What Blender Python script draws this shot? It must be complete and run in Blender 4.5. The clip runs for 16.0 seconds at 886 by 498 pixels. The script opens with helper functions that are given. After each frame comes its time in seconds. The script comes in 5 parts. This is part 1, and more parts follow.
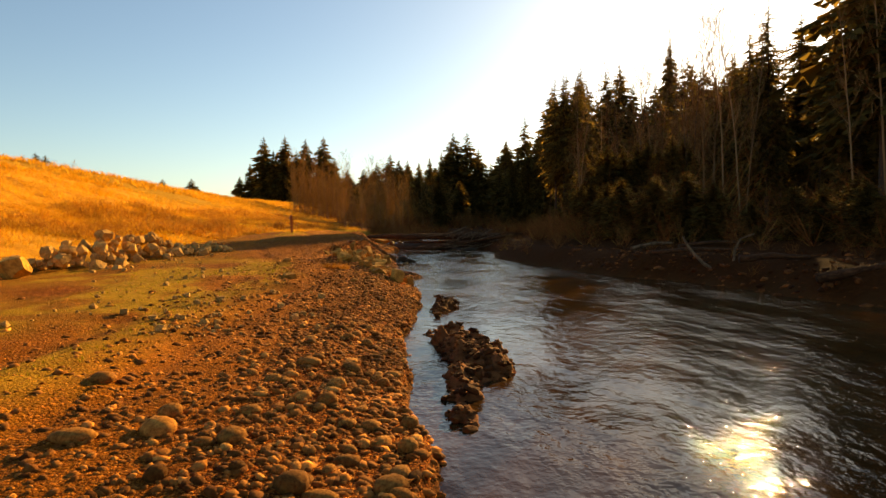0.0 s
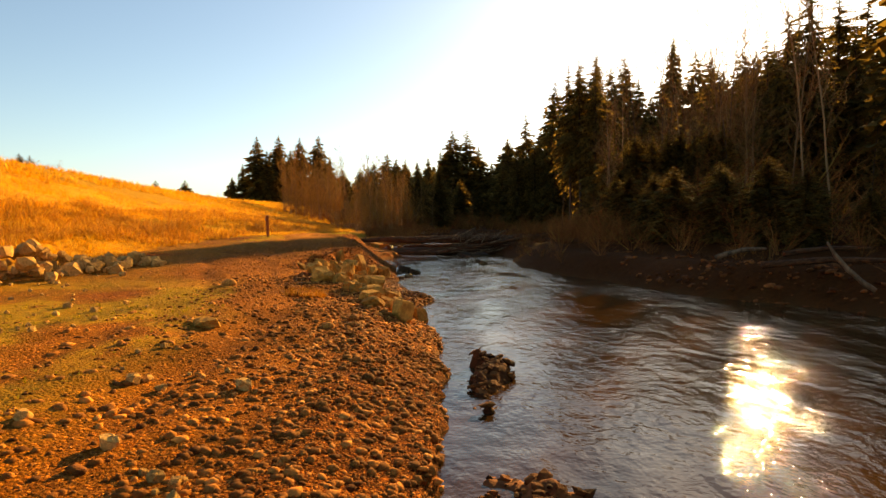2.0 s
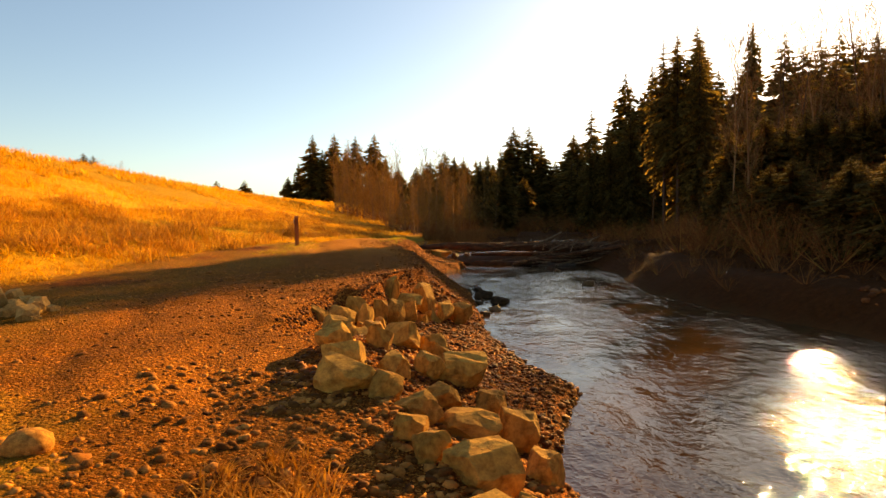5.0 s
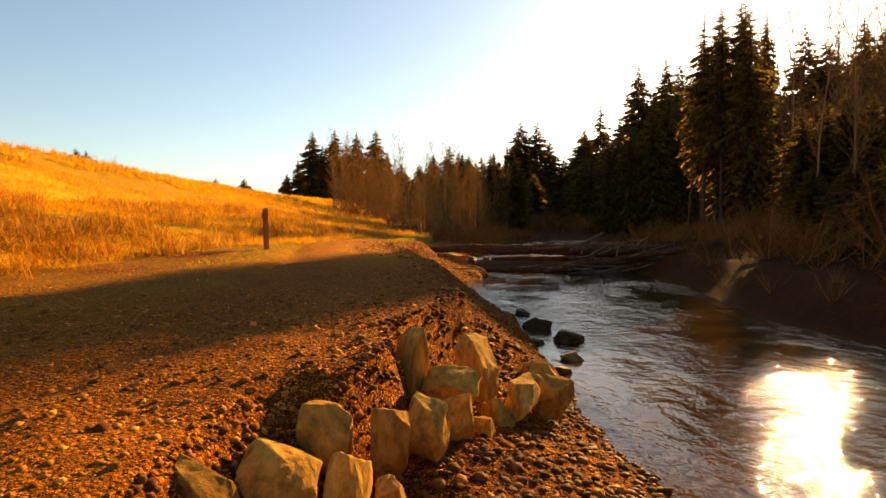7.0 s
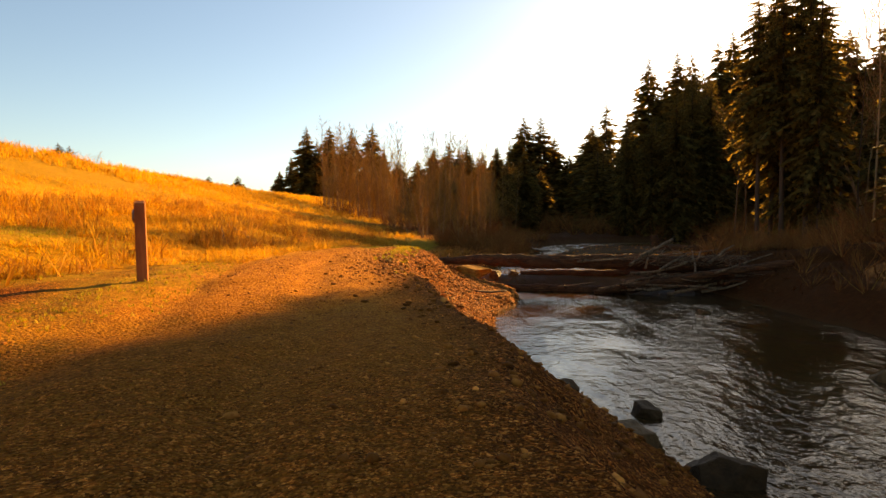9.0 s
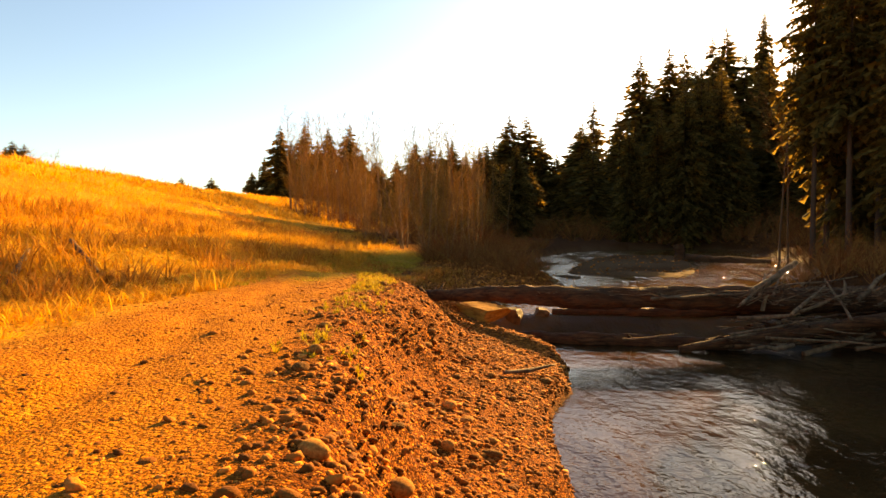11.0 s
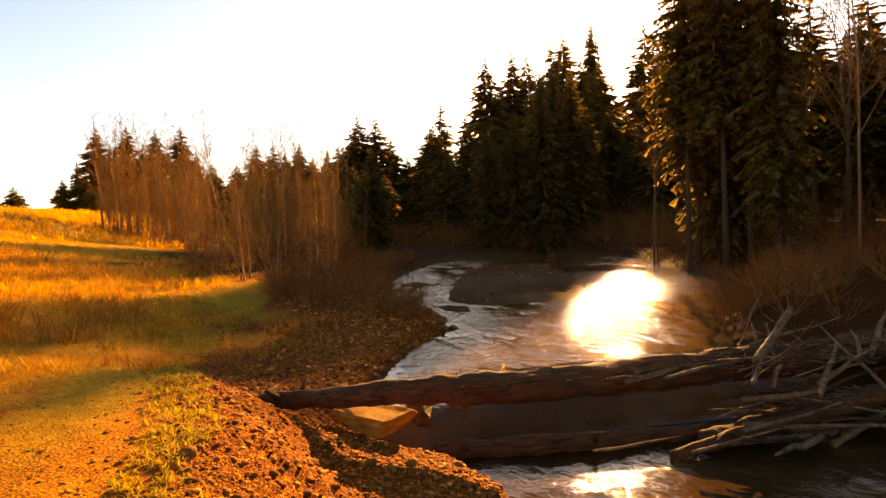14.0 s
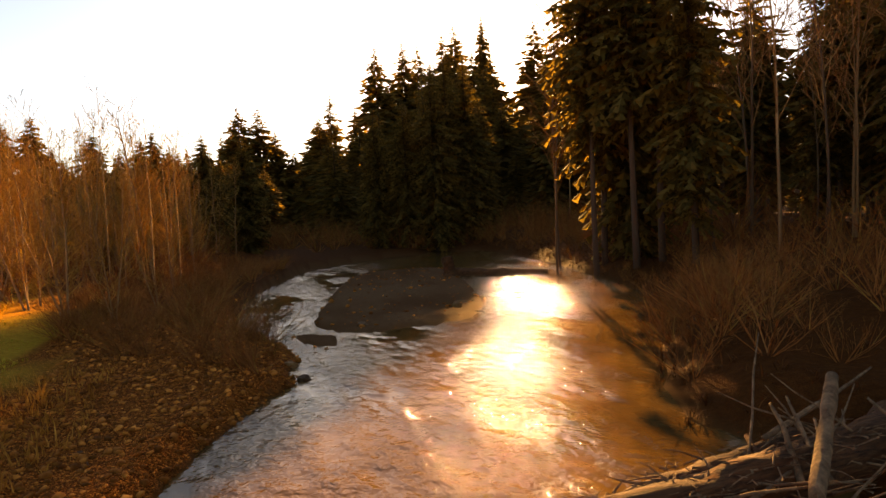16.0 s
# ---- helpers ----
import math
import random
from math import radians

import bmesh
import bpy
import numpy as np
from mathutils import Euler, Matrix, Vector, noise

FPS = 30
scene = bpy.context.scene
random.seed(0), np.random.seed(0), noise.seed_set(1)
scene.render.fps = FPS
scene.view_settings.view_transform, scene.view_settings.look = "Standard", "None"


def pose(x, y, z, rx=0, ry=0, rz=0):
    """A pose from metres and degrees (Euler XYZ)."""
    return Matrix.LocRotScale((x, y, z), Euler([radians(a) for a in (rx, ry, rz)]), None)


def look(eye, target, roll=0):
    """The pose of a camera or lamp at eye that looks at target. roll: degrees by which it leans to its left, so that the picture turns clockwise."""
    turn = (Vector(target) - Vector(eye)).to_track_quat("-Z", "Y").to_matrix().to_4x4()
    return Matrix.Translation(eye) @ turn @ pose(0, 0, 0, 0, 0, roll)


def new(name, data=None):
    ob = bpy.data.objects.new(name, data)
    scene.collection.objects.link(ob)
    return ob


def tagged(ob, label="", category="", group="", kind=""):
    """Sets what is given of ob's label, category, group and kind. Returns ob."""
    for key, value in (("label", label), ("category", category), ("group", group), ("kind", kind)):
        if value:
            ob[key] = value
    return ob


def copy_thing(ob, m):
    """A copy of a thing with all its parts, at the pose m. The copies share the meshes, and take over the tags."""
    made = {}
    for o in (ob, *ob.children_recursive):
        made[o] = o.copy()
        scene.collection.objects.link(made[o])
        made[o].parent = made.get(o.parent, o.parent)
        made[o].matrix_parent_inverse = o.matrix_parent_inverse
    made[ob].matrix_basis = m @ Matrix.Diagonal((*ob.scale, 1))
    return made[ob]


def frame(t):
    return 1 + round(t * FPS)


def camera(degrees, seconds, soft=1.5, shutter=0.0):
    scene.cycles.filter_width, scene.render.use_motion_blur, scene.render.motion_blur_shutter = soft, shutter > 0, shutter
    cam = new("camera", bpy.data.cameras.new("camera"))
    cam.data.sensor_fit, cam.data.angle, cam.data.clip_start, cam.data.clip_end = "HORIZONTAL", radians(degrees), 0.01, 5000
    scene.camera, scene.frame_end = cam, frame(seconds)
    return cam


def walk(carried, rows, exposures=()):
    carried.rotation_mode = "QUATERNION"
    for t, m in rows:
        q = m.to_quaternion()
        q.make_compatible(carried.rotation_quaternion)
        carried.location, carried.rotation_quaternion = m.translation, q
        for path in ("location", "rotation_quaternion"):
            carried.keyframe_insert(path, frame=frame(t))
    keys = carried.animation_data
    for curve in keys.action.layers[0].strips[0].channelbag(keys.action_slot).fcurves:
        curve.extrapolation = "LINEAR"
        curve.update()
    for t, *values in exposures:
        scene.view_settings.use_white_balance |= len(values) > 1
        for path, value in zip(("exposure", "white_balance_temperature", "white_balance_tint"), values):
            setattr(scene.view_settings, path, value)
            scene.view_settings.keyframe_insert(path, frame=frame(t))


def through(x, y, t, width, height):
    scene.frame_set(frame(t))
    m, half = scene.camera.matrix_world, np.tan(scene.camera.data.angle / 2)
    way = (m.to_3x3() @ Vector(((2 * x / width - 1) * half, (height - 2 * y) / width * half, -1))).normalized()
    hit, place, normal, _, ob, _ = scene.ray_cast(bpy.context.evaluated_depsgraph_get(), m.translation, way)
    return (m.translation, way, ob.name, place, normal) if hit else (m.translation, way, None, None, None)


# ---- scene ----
cam = camera(72.0, 16.0)
PATH = [
    (0, (1.33, -3.56, 2.288), (1.328, -1.561, 2.21), -0.6),
    (0.5, (1.123, -1.631, 2.197), (1.123, 0.367, 2.12), -0.7),
    (1, (0.971, 0.561, 2.235), (0.974, 2.559, 2.158), -0.8),
    (1.5, (0.835, 2.408, 2.262), (0.84, 4.406, 2.187), -0.9),
    (2, (0.602, 4.045, 2.321), (0.609, 6.043, 2.246), -0.9),
    (2.5, (0.402, 5.713, 2.424), (0.412, 7.712, 2.348), -1.0),
    (3, (0.206, 7.408, 2.524), (0.206, 9.406, 2.448), -0.7),
    (3.5, (-0.082, 8.955, 2.558), (-0.178, 10.951, 2.487), -0.4),
    (4, (-0.322, 10.383, 2.608), (-0.472, 12.376, 2.538), -0.6),
    (6.5, (-1.969, 18.984, 2.508), (-2.147, 20.975, 2.435), -0.5),
    (7, (-2.331, 20.78, 2.528), (-2.506, 22.771, 2.454), -0.3),
    (7.5, (-2.69, 22.616, 2.614), (-2.863, 24.607, 2.538), -0.2),
    (8, (-3.003, 24.676, 2.646), (-3.178, 26.667, 2.57), -0.3),
    (8.5, (-3.422, 26.845, 2.666), (-3.596, 28.836, 2.59), -0.2),
    (11, (-4.876, 38.773, 3.021), (-4.974, 40.769, 2.954), 0.0),
    (11.5, (-5.11, 39.905, 3.138), (-5.207, 41.901, 3.073), -0.2),
    (12, (-5.299, 40.907, 3.26), (-5.377, 42.905, 3.193), -0.4),
    (12.5, (-5.488, 41.84, 3.335), (-5.506, 43.839, 3.269), -0.6),
    (13, (-5.594, 42.735, 3.472), (-5.472, 44.73, 3.406), -1.1),
    (13.5, (-5.424, 43.793, 3.762), (-5.178, 45.776, 3.694), -1.7),
    (14, (-5.326, 44.821, 4.004), (-4.94, 46.782, 3.932), -2.3),
    (14.5, (-4.972, 45.973, 4.16), (-4.459, 47.904, 4.08), -2.7),
    (15, (-4.449, 47.322, 4.182), (-3.829, 49.221, 4.096), -2.8),
    (15.5, (-3.734, 48.785, 4.186), (-3.057, 50.665, 4.095), -2.8),
    (16, (-3.008, 50.205, 4.175), (-2.299, 52.073, 4.078), -3.1),
]
LIGHT = [(0, 1.62, 8900, 8), (1.2, 1.8, 9100, 9), (2, 1.92, 9300, 10), (3.5, 1.92, 9600, 12), (8.5, 1.92, 9600, 13), (11, 2.3, 9800, 13), (12.5, 2.38, 10500, 17), (14, 2.38, 12000, 24), (16, 2.32, 12000, 24)]
walk(cam, [(t, look(e, g, r)) for t, e, g, r in PATH], LIGHT)

# ---- light ----
SUN_AZ, SUN_UP = 27.0, 16.8          # degrees clockwise from +y, and above the horizon
world = bpy.data.worlds.new("sky")
scene.world = world
world.use_nodes = True
sky = world.node_tree.nodes.new("ShaderNodeTexSky")
sky.sky_type, sky.sun_disc = "NISHITA", False
sky.sun_elevation, sky.sun_rotation = radians(SUN_UP), radians(SUN_AZ)
sky.air_density, sky.dust_density, sky.ozone_density = 1.0, .6, 4.0
back = world.node_tree.nodes["Background"]
back.inputs["Strength"].default_value = 0.060
world.node_tree.links.new(sky.outputs["Color"], back.inputs["Color"])
sun = new("sun", bpy.data.lights.new("sun", "SUN"))
sun.data.energy, sun.data.angle, sun.data.color = 5.0, radians(.55), (1.0, .68, .29)
toward_sun = Vector((math.sin(radians(SUN_AZ)) * math.cos(radians(SUN_UP)), math.cos(radians(SUN_AZ)) * math.cos(radians(SUN_UP)), math.sin(radians(SUN_UP))))
sun.matrix_world = look(toward_sun * 300, (0, 0, 0))


# ---- materials ----
def material(name, rough=.85, spec=.3):
    m = bpy.data.materials.new(name)
    m.use_nodes = True
    b = m.node_tree.nodes["Principled BSDF"]
    b.inputs["Roughness"].default_value = rough
    b.inputs["Specular IOR Level"].default_value = spec
    return m, m.node_tree, b


def node(tree, kind, **inputs):
    n = tree.nodes.new(kind)
    for k, v in inputs.items():
        n.inputs[k.replace("_", " ")].default_value = v
    return n


def noise_at(tree, scale, detail=4, rough=.6, stretch=None):
    co = tree.nodes.new("ShaderNodeTexCoord")
    out = co.outputs["Object"]
    if stretch:
        mp = tree.nodes.new("ShaderNodeMapping")
        mp.inputs["Scale"].default_value = stretch
        tree.links.new(out, mp.inputs["Vector"])
        out = mp.outputs["Vector"]
    n = node(tree, "ShaderNodeTexNoise", Scale=scale, Detail=detail, Roughness=rough)
    tree.links.new(out, n.inputs["Vector"])
    return n.outputs["Fac"]


def colours(tree, fac, stops):
    r = tree.nodes.new("ShaderNodeValToRGB")
    while len(r.color_ramp.elements) < len(stops):
        r.color_ramp.elements.new(.5)
    for e, (p, c) in zip(r.color_ramp.elements, stops):
        e.position, e.color = p, (*c, 1)
    tree.links.new(fac, r.inputs["Fac"])
    return r.outputs["Color"]


def mix(tree, fac, a, b, kind="MIX"):
    n = tree.nodes.new("ShaderNodeMix")
    n.data_type, n.blend_type = "RGBA", kind
    for sock, v in (("Factor", fac), ("A", a), ("B", b)):
        s = [i for i in n.inputs if i.name == sock and (i.type == "VALUE" if sock == "Factor" else i.type == "RGBA")][0]
        if isinstance(v, (int, float)):
            s.default_value = v
        elif isinstance(v, tuple):
            s.default_value = (*v, 1)
        else:
            tree.links.new(v, s)
    return [o for o in n.outputs if o.type == "RGBA"][0]


def bump(tree, b, fac, strength, distance):
    n = node(tree, "ShaderNodeBump", Strength=strength, Distance=distance)
    tree.links.new(fac, n.inputs["Height"])
    tree.links.new(n.outputs["Normal"], b.inputs["Normal"])
    return n


def per_piece(tree, island=False):
    if island:
        return tree.nodes.new("ShaderNodeNewGeometry").outputs["Random Per Island"]
    return tree.nodes.new("ShaderNodeObjectInfo").outputs["Random"]


def attribute(tree, name):
    n = tree.nodes.new("ShaderNodeAttribute")
    n.attribute_name = name
    return n.outputs["Fac"]


def ground_material():
    m, t, b = material("earth and gravel", .95, .03)
    fine, mid, wide = noise_at(t, 38, 5, .7), noise_at(t, 6, 5, .65), noise_at(t, .5, 3)
    pebbles = t.nodes.new("ShaderNodeTexVoronoi")
    pebbles.inputs["Scale"].default_value = 80
    t.links.new(t.nodes.new("ShaderNodeTexCoord").outputs["Object"], pebbles.inputs["Vector"])
    grit = t.nodes.new("ShaderNodeSeparateColor")
    t.links.new(pebbles.outputs["Color"], grit.inputs["Color"])
    coarse = t.nodes.new("ShaderNodeTexVoronoi")
    coarse.inputs["Scale"].default_value = 27
    t.links.new(t.nodes.new("ShaderNodeTexCoord").outputs["Object"], coarse.inputs["Vector"])
    chips = t.nodes.new("ShaderNodeSeparateColor")
    t.links.new(coarse.outputs["Color"], chips.inputs["Color"])
    dirt = colours(t, mix(t, .55, fine, grit.outputs["Red"]), [(.3, (.03, .0068, .0009)), (.5, (.13, .029, .0038)), (.66, (.33, .088, .012)), (.76, (.62, .23, .045))])
    dirt = mix(t, colours(t, mid, [(.35, (0, 0, 0)), (.7, (.6, .6, .6))]), dirt, (.15, .036, .0045))
    dirt = mix(t, .8, dirt, colours(t, chips.outputs["Red"], [(0, (.35, .32, .3)), (.6, (.9, .88, .86)), (.86, (1.5, 1.45, 1.4)), (1, (2.3, 2.2, 2.1))]), "MULTIPLY")
    track = colours(t, mix(t, .3, mix(t, .5, fine, mid), grit.outputs["Green"]), [(.3, (.12, .0336, .0035)), (.48, (.33, .105, .0112)), (.7, (.64, .252, .0322))])
    straw = colours(t, mix(t, .5, mid, wide), [(.3, (.26, .1008, .0126)), (.48, (.58, .252, .0294)), (.62, (.7, .336, .0434)), (.75, (.38, .2436, .028))])
    moss = colours(t, mix(t, .4, mid, fine), [(.3, (.16, .09, .01)), (.52, (.38, .235, .021)), (.72, (.55, .31, .044))])
    litter = colours(t, mix(t, .5, fine, mid), [(.3, (.03, .0084, .0021)), (.55, (.075, .02352, .0056)), (.75, (.13, .04704, .0119))])
    sand = colours(t, mix(t, .5, fine, mid), [(.3, (.06, .02856, .0126)), (.5, (.11, .05712, .0252)), (.7, (.18, .1008, .049))])
    c = mix(t, attribute(t, "track"), dirt, track)
    c = mix(t, attribute(t, "moss"), c, moss)
    c = mix(t, attribute(t, "straw"), c, straw)
    c = mix(t, attribute(t, "litter"), c, litter)
    c = mix(t, attribute(t, "sand"), c, sand)
    c = mix(t, attribute(t, "wet"), c, (.075, .0294, .0084))
    t.links.new(c, b.inputs["Base Color"])
    domes = t.nodes.new("ShaderNodeMath")
    domes.operation = "SUBTRACT"
    domes.inputs[0].default_value = .7
    t.links.new(pebbles.outputs["Distance"], domes.inputs[1])
    stones_up = t.nodes.new("ShaderNodeMath")
    stones_up.operation = "SUBTRACT"
    stones_up.inputs[0].default_value = .7
    t.links.new(coarse.outputs["Distance"], stones_up.inputs[1])
    rise = mix(t, .5, mix(t, .4, mix(t, .5, fine, mid), domes.outputs[0]), stones_up.outputs[0])
    bump(t, b, rise, 1.0, .035)
    return m


def stone_material(name, dark, pale, island=True, rough=.9, even=False):
    m, t, b = material(name, rough, .35 if rough < .6 else .08)
    body = colours(t, noise_at(t, 7, 5, .65), [(.3, dark), (.7, pale)])
    tone = colours(t, per_piece(t, island), [(0, (.7, .66, .62)), (.5, (.95, .92, .9)), (1, (1.2, 1.2, 1.2))] if even else [(0, (.26, .22, .20)), (.45, (.62, .54, .48)), (.78, (1.0, .92, .84)), (.92, (1.5, 1.4, 1.3)), (1, (1.9, 1.85, 1.8))])
    c = mix(t, 1.0, body, tone, "MULTIPLY")
    c = mix(t, colours(t, noise_at(t, 30, 3), [(.55, (0, 0, 0)), (.75, (.5, .5, .5))]), c, dark)
    t.links.new(c, b.inputs["Base Color"])
    bump(t, b, noise_at(t, 22, 5, .7), .5, .03)
    return m


def plant_material(name, stops, rough=.75, through=0.0, island=True):
    m, t, b = material(name, rough, .05)
    c = colours(t, per_piece(t, island), stops)
    c = mix(t, 1.0, c, colours(t, noise_at(t, .6, 2), [(.3, (.7, .7, .7)), (.7, (1.15, 1.15, 1.15))]), "MULTIPLY")
    t.links.new(c, b.inputs["Base Color"])
    if through:
        s = t.nodes.new("ShaderNodeBsdfTranslucent")
        t.links.new(c, s.inputs["Color"])
        x = node(t, "ShaderNodeMixShader", Fac=through)
        t.links.new(b.outputs[0], x.inputs[1])
        t.links.new(s.outputs[0], x.inputs[2])
        t.links.new(x.outputs[0], t.nodes["Material Output"].inputs["Surface"])
    return m


def bark_material(name, dark, pale, scale=5, stretch=(1, 1, .2)):
    m, t, b = material(name, .9, .2)
    n = noise_at(t, scale, 6, .7, stretch)
    c = colours(t, n, [(.35, dark), (.65, pale)])
    c = mix(t, colours(t, noise_at(t, scale * .25, 3), [(.45, (0, 0, 0)), (.75, (.6, .6, .6))]), c, dark)
    t.links.new(c, b.inputs["Base Color"])
    bump(t, b, n, .8, .04)
    return m


def water_material(name, ripple, swell, deep, shoal, still):
    m, t, b = material(name, .006, .3)
    b.inputs["IOR"].default_value = 1.33
    c = colours(t, noise_at(t, .35, 3), [(.35, deep), (.7, shoal)])
    t.links.new(c, b.inputs["Base Color"])
    big, small = noise_at(t, 1.5, 2, .5, (1, .6, 1)), noise_at(t, 5.2, 2, .5, (1, .7, 1))
    calm = colours(t, noise_at(t, .45, 3, .6, (1, .4, 1)), [(.4, (still, still, still)), (.58, (1, 1, 1))])
    one = node(t, "ShaderNodeBump", Strength=1.0, Distance=.075 * swell)
    t.links.new(mix(t, .8, big, mix(t, 1.0, big, calm, "MULTIPLY")), one.inputs["Height"])
    two = node(t, "ShaderNodeBump", Strength=1.0, Distance=.036 * ripple)
    t.links.new(mix(t, 1.0, small, calm, "MULTIPLY"), two.inputs["Height"])
    t.links.new(one.outputs["Normal"], two.inputs["Normal"])
    three = node(t, "ShaderNodeBump", Strength=1.0, Distance=.012 * ripple)
    t.links.new(mix(t, 1.0, noise_at(t, 17, 2, .55, (1, .75, 1)), calm, "MULTIPLY"), three.inputs["Height"])
    t.links.new(two.outputs["Normal"], three.inputs["Normal"])
    t.links.new(three.outputs["Normal"], b.inputs["Normal"])
    return m


EARTH = ground_material()
PEBBLE = stone_material("river pebbles", (.2, .05544, .0091), (.6, .231, .0455))
# river pebbles again, with the dappled shade of the near beach in their colour
SHADE_PEBBLE = stone_material("red-brown pebbles darkened for shade", (.15, .044, .0085), (.58, .24, .054))
# wet stones, their colour lowered further for the shaded side of the spit
WET_SHADE_PEBBLE = stone_material("wet pebbles darkened for shade", (.09, .024, .005), (.36, .125, .028), rough=.7)
COBBLE = stone_material("cobble", (.19, .064, .0135), (.6, .28, .066), island=False)
RIPRAP = stone_material("broken quarry stone", (.22, .092, .018), (.64, .325, .065), island=False, even=True)
HEAP_STONE = stone_material("pale broken stone", (.34, .1722, .049), (.68, .3864, .1155), island=False, even=True)
WET_ROCK = stone_material("wet rock", (.085, .046, .019), (.24, .135, .058), island=False, rough=.65)
CLOD = stone_material("earth clod with gravel", (.055, .0168, .0056), (.18, .063, .021), island=False, rough=.9)
CLOD_STONE = stone_material("earthy gravel", (.07, .02184, .0063), (.26, .0924, .0266))
STRAW = plant_material("dry grass", [(0, (.44, .1764, .0182)), (.4, (.7, .3192, .0385)), (.75, (.82, .4368, .07)), (1, (.56, .3444, .0385))], through=.5)
BRACKEN = plant_material("dead bracken", [(0, (.28, .1008, .0168)), (.6, (.48, .1932, .0322)), (1, (.6, .2772, .056))], through=.45)
# dead bracken in a much darker tone, for growth in the wood's shade
SHADED_GROWTH = plant_material("brown dead growth darkened for shade", [(0, (.045, .01344, .0035)), (.6, (.1, .03276, .0084)), (1, (.17, .06552, .0168))])
TURF = plant_material("short turf", [(0, (.26, .18, .02)), (.55, (.44, .32, .036)), (1, (.62, .40, .065))], through=.4)
NEEDLE = plant_material("fir needles", [(0, (.09, .062, .017)), (.6, (.20, .13, .034)), (1, (.33, .20, .05))], through=.58)
FIR_BARK = bark_material("fir bark", (.045, .0252, .0154), (.13, .0756, .0455))
ALDER_BARK = bark_material("alder bark", (.15, .0756, .0315), (.38, .2184, .098), 8)
BIRCH_BARK = bark_material("pale birch bark", (.045, .0252, .014), (.17, .1008, .056), 9)
TWIG = plant_material("bare twigs", [(0, (.25, .12, .03)), (.6, (.44, .245, .06)), (1, (.62, .38, .11))], rough=.85, through=.45)
BIRCH_TWIG = plant_material("bare birch twigs", [(0, (.14, .063, .021)), (.6, (.26, .126, .0455)), (1, (.38, .21, .084))], rough=.9, through=.1)
DARK_TWIG = plant_material("dark brush twigs", [(0, (.12, .03864, .0112)), (.5, (.24, .084, .0238)), (.85, (.36, .1428, .0406)), (1, (.32, .1974, .042))], rough=.9)
LOG_WOOD = bark_material("weathered log", (.03, .01092, .0042), (.15, .0588, .021), 9, (.2, 2.2, 2.2))
STICK_WOOD = bark_material("bleached driftwood", (.06, .03192, .0154), (.27, .1554, .0805), 7, (1, 1, .2))
POST_WOOD = bark_material("brown stained post", (.24, .0672, .021), (.42, .1344, .042), 9, (1, 1, .15))
TAG = material("dull metal tag", .5, .5)[0]
TAG.node_tree.nodes["Principled BSDF"].inputs["Base Color"].default_value = (.16, .10, .07, 1)
RIVER = water_material("river water", .85, .6, (.03, .014, .005), (.07, .034, .011), .4)
POOL = water_material("riffled pool water", 1.6, .9, (.06, .03, .010), (.15, .078, .024), .06)


# ---- the lie of the land ----
SHORE_Y = [-60, -10, 1.5, 2.7, 4.6, 6.7, 11, 14.3, 16.9, 18.2, 19.6, 20.8, 23.0, 24.5, 27, 30, 33, 35.4, 37, 41.9, 44.7, 47, 50, 52, 54.5, 56, 58, 59.5, 61, 62.6, 64.3, 67, 69.5, 72, 77, 85.5, 100, 108, 113, 400]
SHORE_X = [4, 2.2, 1.4, 1.1, .8, .6, .55, .6, .55, .2, -.3, -.1, .45, -.3, -.7, -1.2, -1.6, -1.75, -2.1, -3.5, -3.9, -3.7, -3.2, -2.8, -3.2, -4.9, -4.3, -3.9, -3.3, -2.4, -1.55, -1.0, -1.2, -2.3, -2.3, -.9, 4.0, 11, 20, 40]
EDGE_Y = [-60, 0, 5, 12, 17, 20, 22.5, 24.6, 27.3, 29.4, 31, 35, 38, 42, 47, 52, 55, 58, 60, 66, 75, 100, 400]
EDGE_X = [2, -.3, -.5, -.5, -.8, -2.3, -3.0, -4.0, -3.6, -2.95, -3.2, -3.9, -4.7, -5.9, -6.6, -6.8, -7.4, -8.4, -8.4, -8.0, -7, 0, 36]
EDGE_Z = [.5, .45, .5, .6, .75, 1.0, 1.2, 1.3, 1.5, 1.55, 1.6, 1.7, 1.78, 1.82, 1.86, 1.86, 1.8, 1.35, 1.1, 1.2, 1.5, 1.6, 2]
ROAD_Y = [-60, 0, 5, 13, 17, 25, 31, 38, 47, 60, 100, 400]
ROAD_Z = [.6, .72, .75, 1.0, 1.1, 1.42, 1.65, 1.9, 1.95, 1.9, 2.1, 6]
RIGHT_Y = [-60, -10, 12, 16, 22, 26, 37, 44, 50, 55, 58, 60, 65.5, 75, 86, 95, 108, 114, 400]
RIGHT_X = [20, 15, 12.8, 11.2, 9.5, 7.4, 4.9, 5.1, 5.0, 4.6, 3.9, 5.1, 10.3, 15.6, 18.8, 21, 24, 20.5, 41]


def lattice(x, y, seed):
    """Smooth random values from 0 to 1, one cell to a unit."""
    def cell(i, j):
        v = np.sin(i * 127.1 + j * 311.7 + seed * 74.7) * 43758.5453
        return v - np.floor(v)
    i, j = np.floor(x), np.floor(y)
    u, v = x - i, y - j
    u, v = u * u * (3 - 2 * u), v * v * (3 - 2 * v)
    a = cell(i, j) * (1 - u) + cell(i + 1, j) * u
    b = cell(i, j + 1) * (1 - u) + cell(i + 1, j + 1) * u
    return a * (1 - v) + b * v


def ramp(a, b, v):
    t = np.clip((v - a) / (b - a), 0, 1)
    return t * t * (3 - 2 * t)


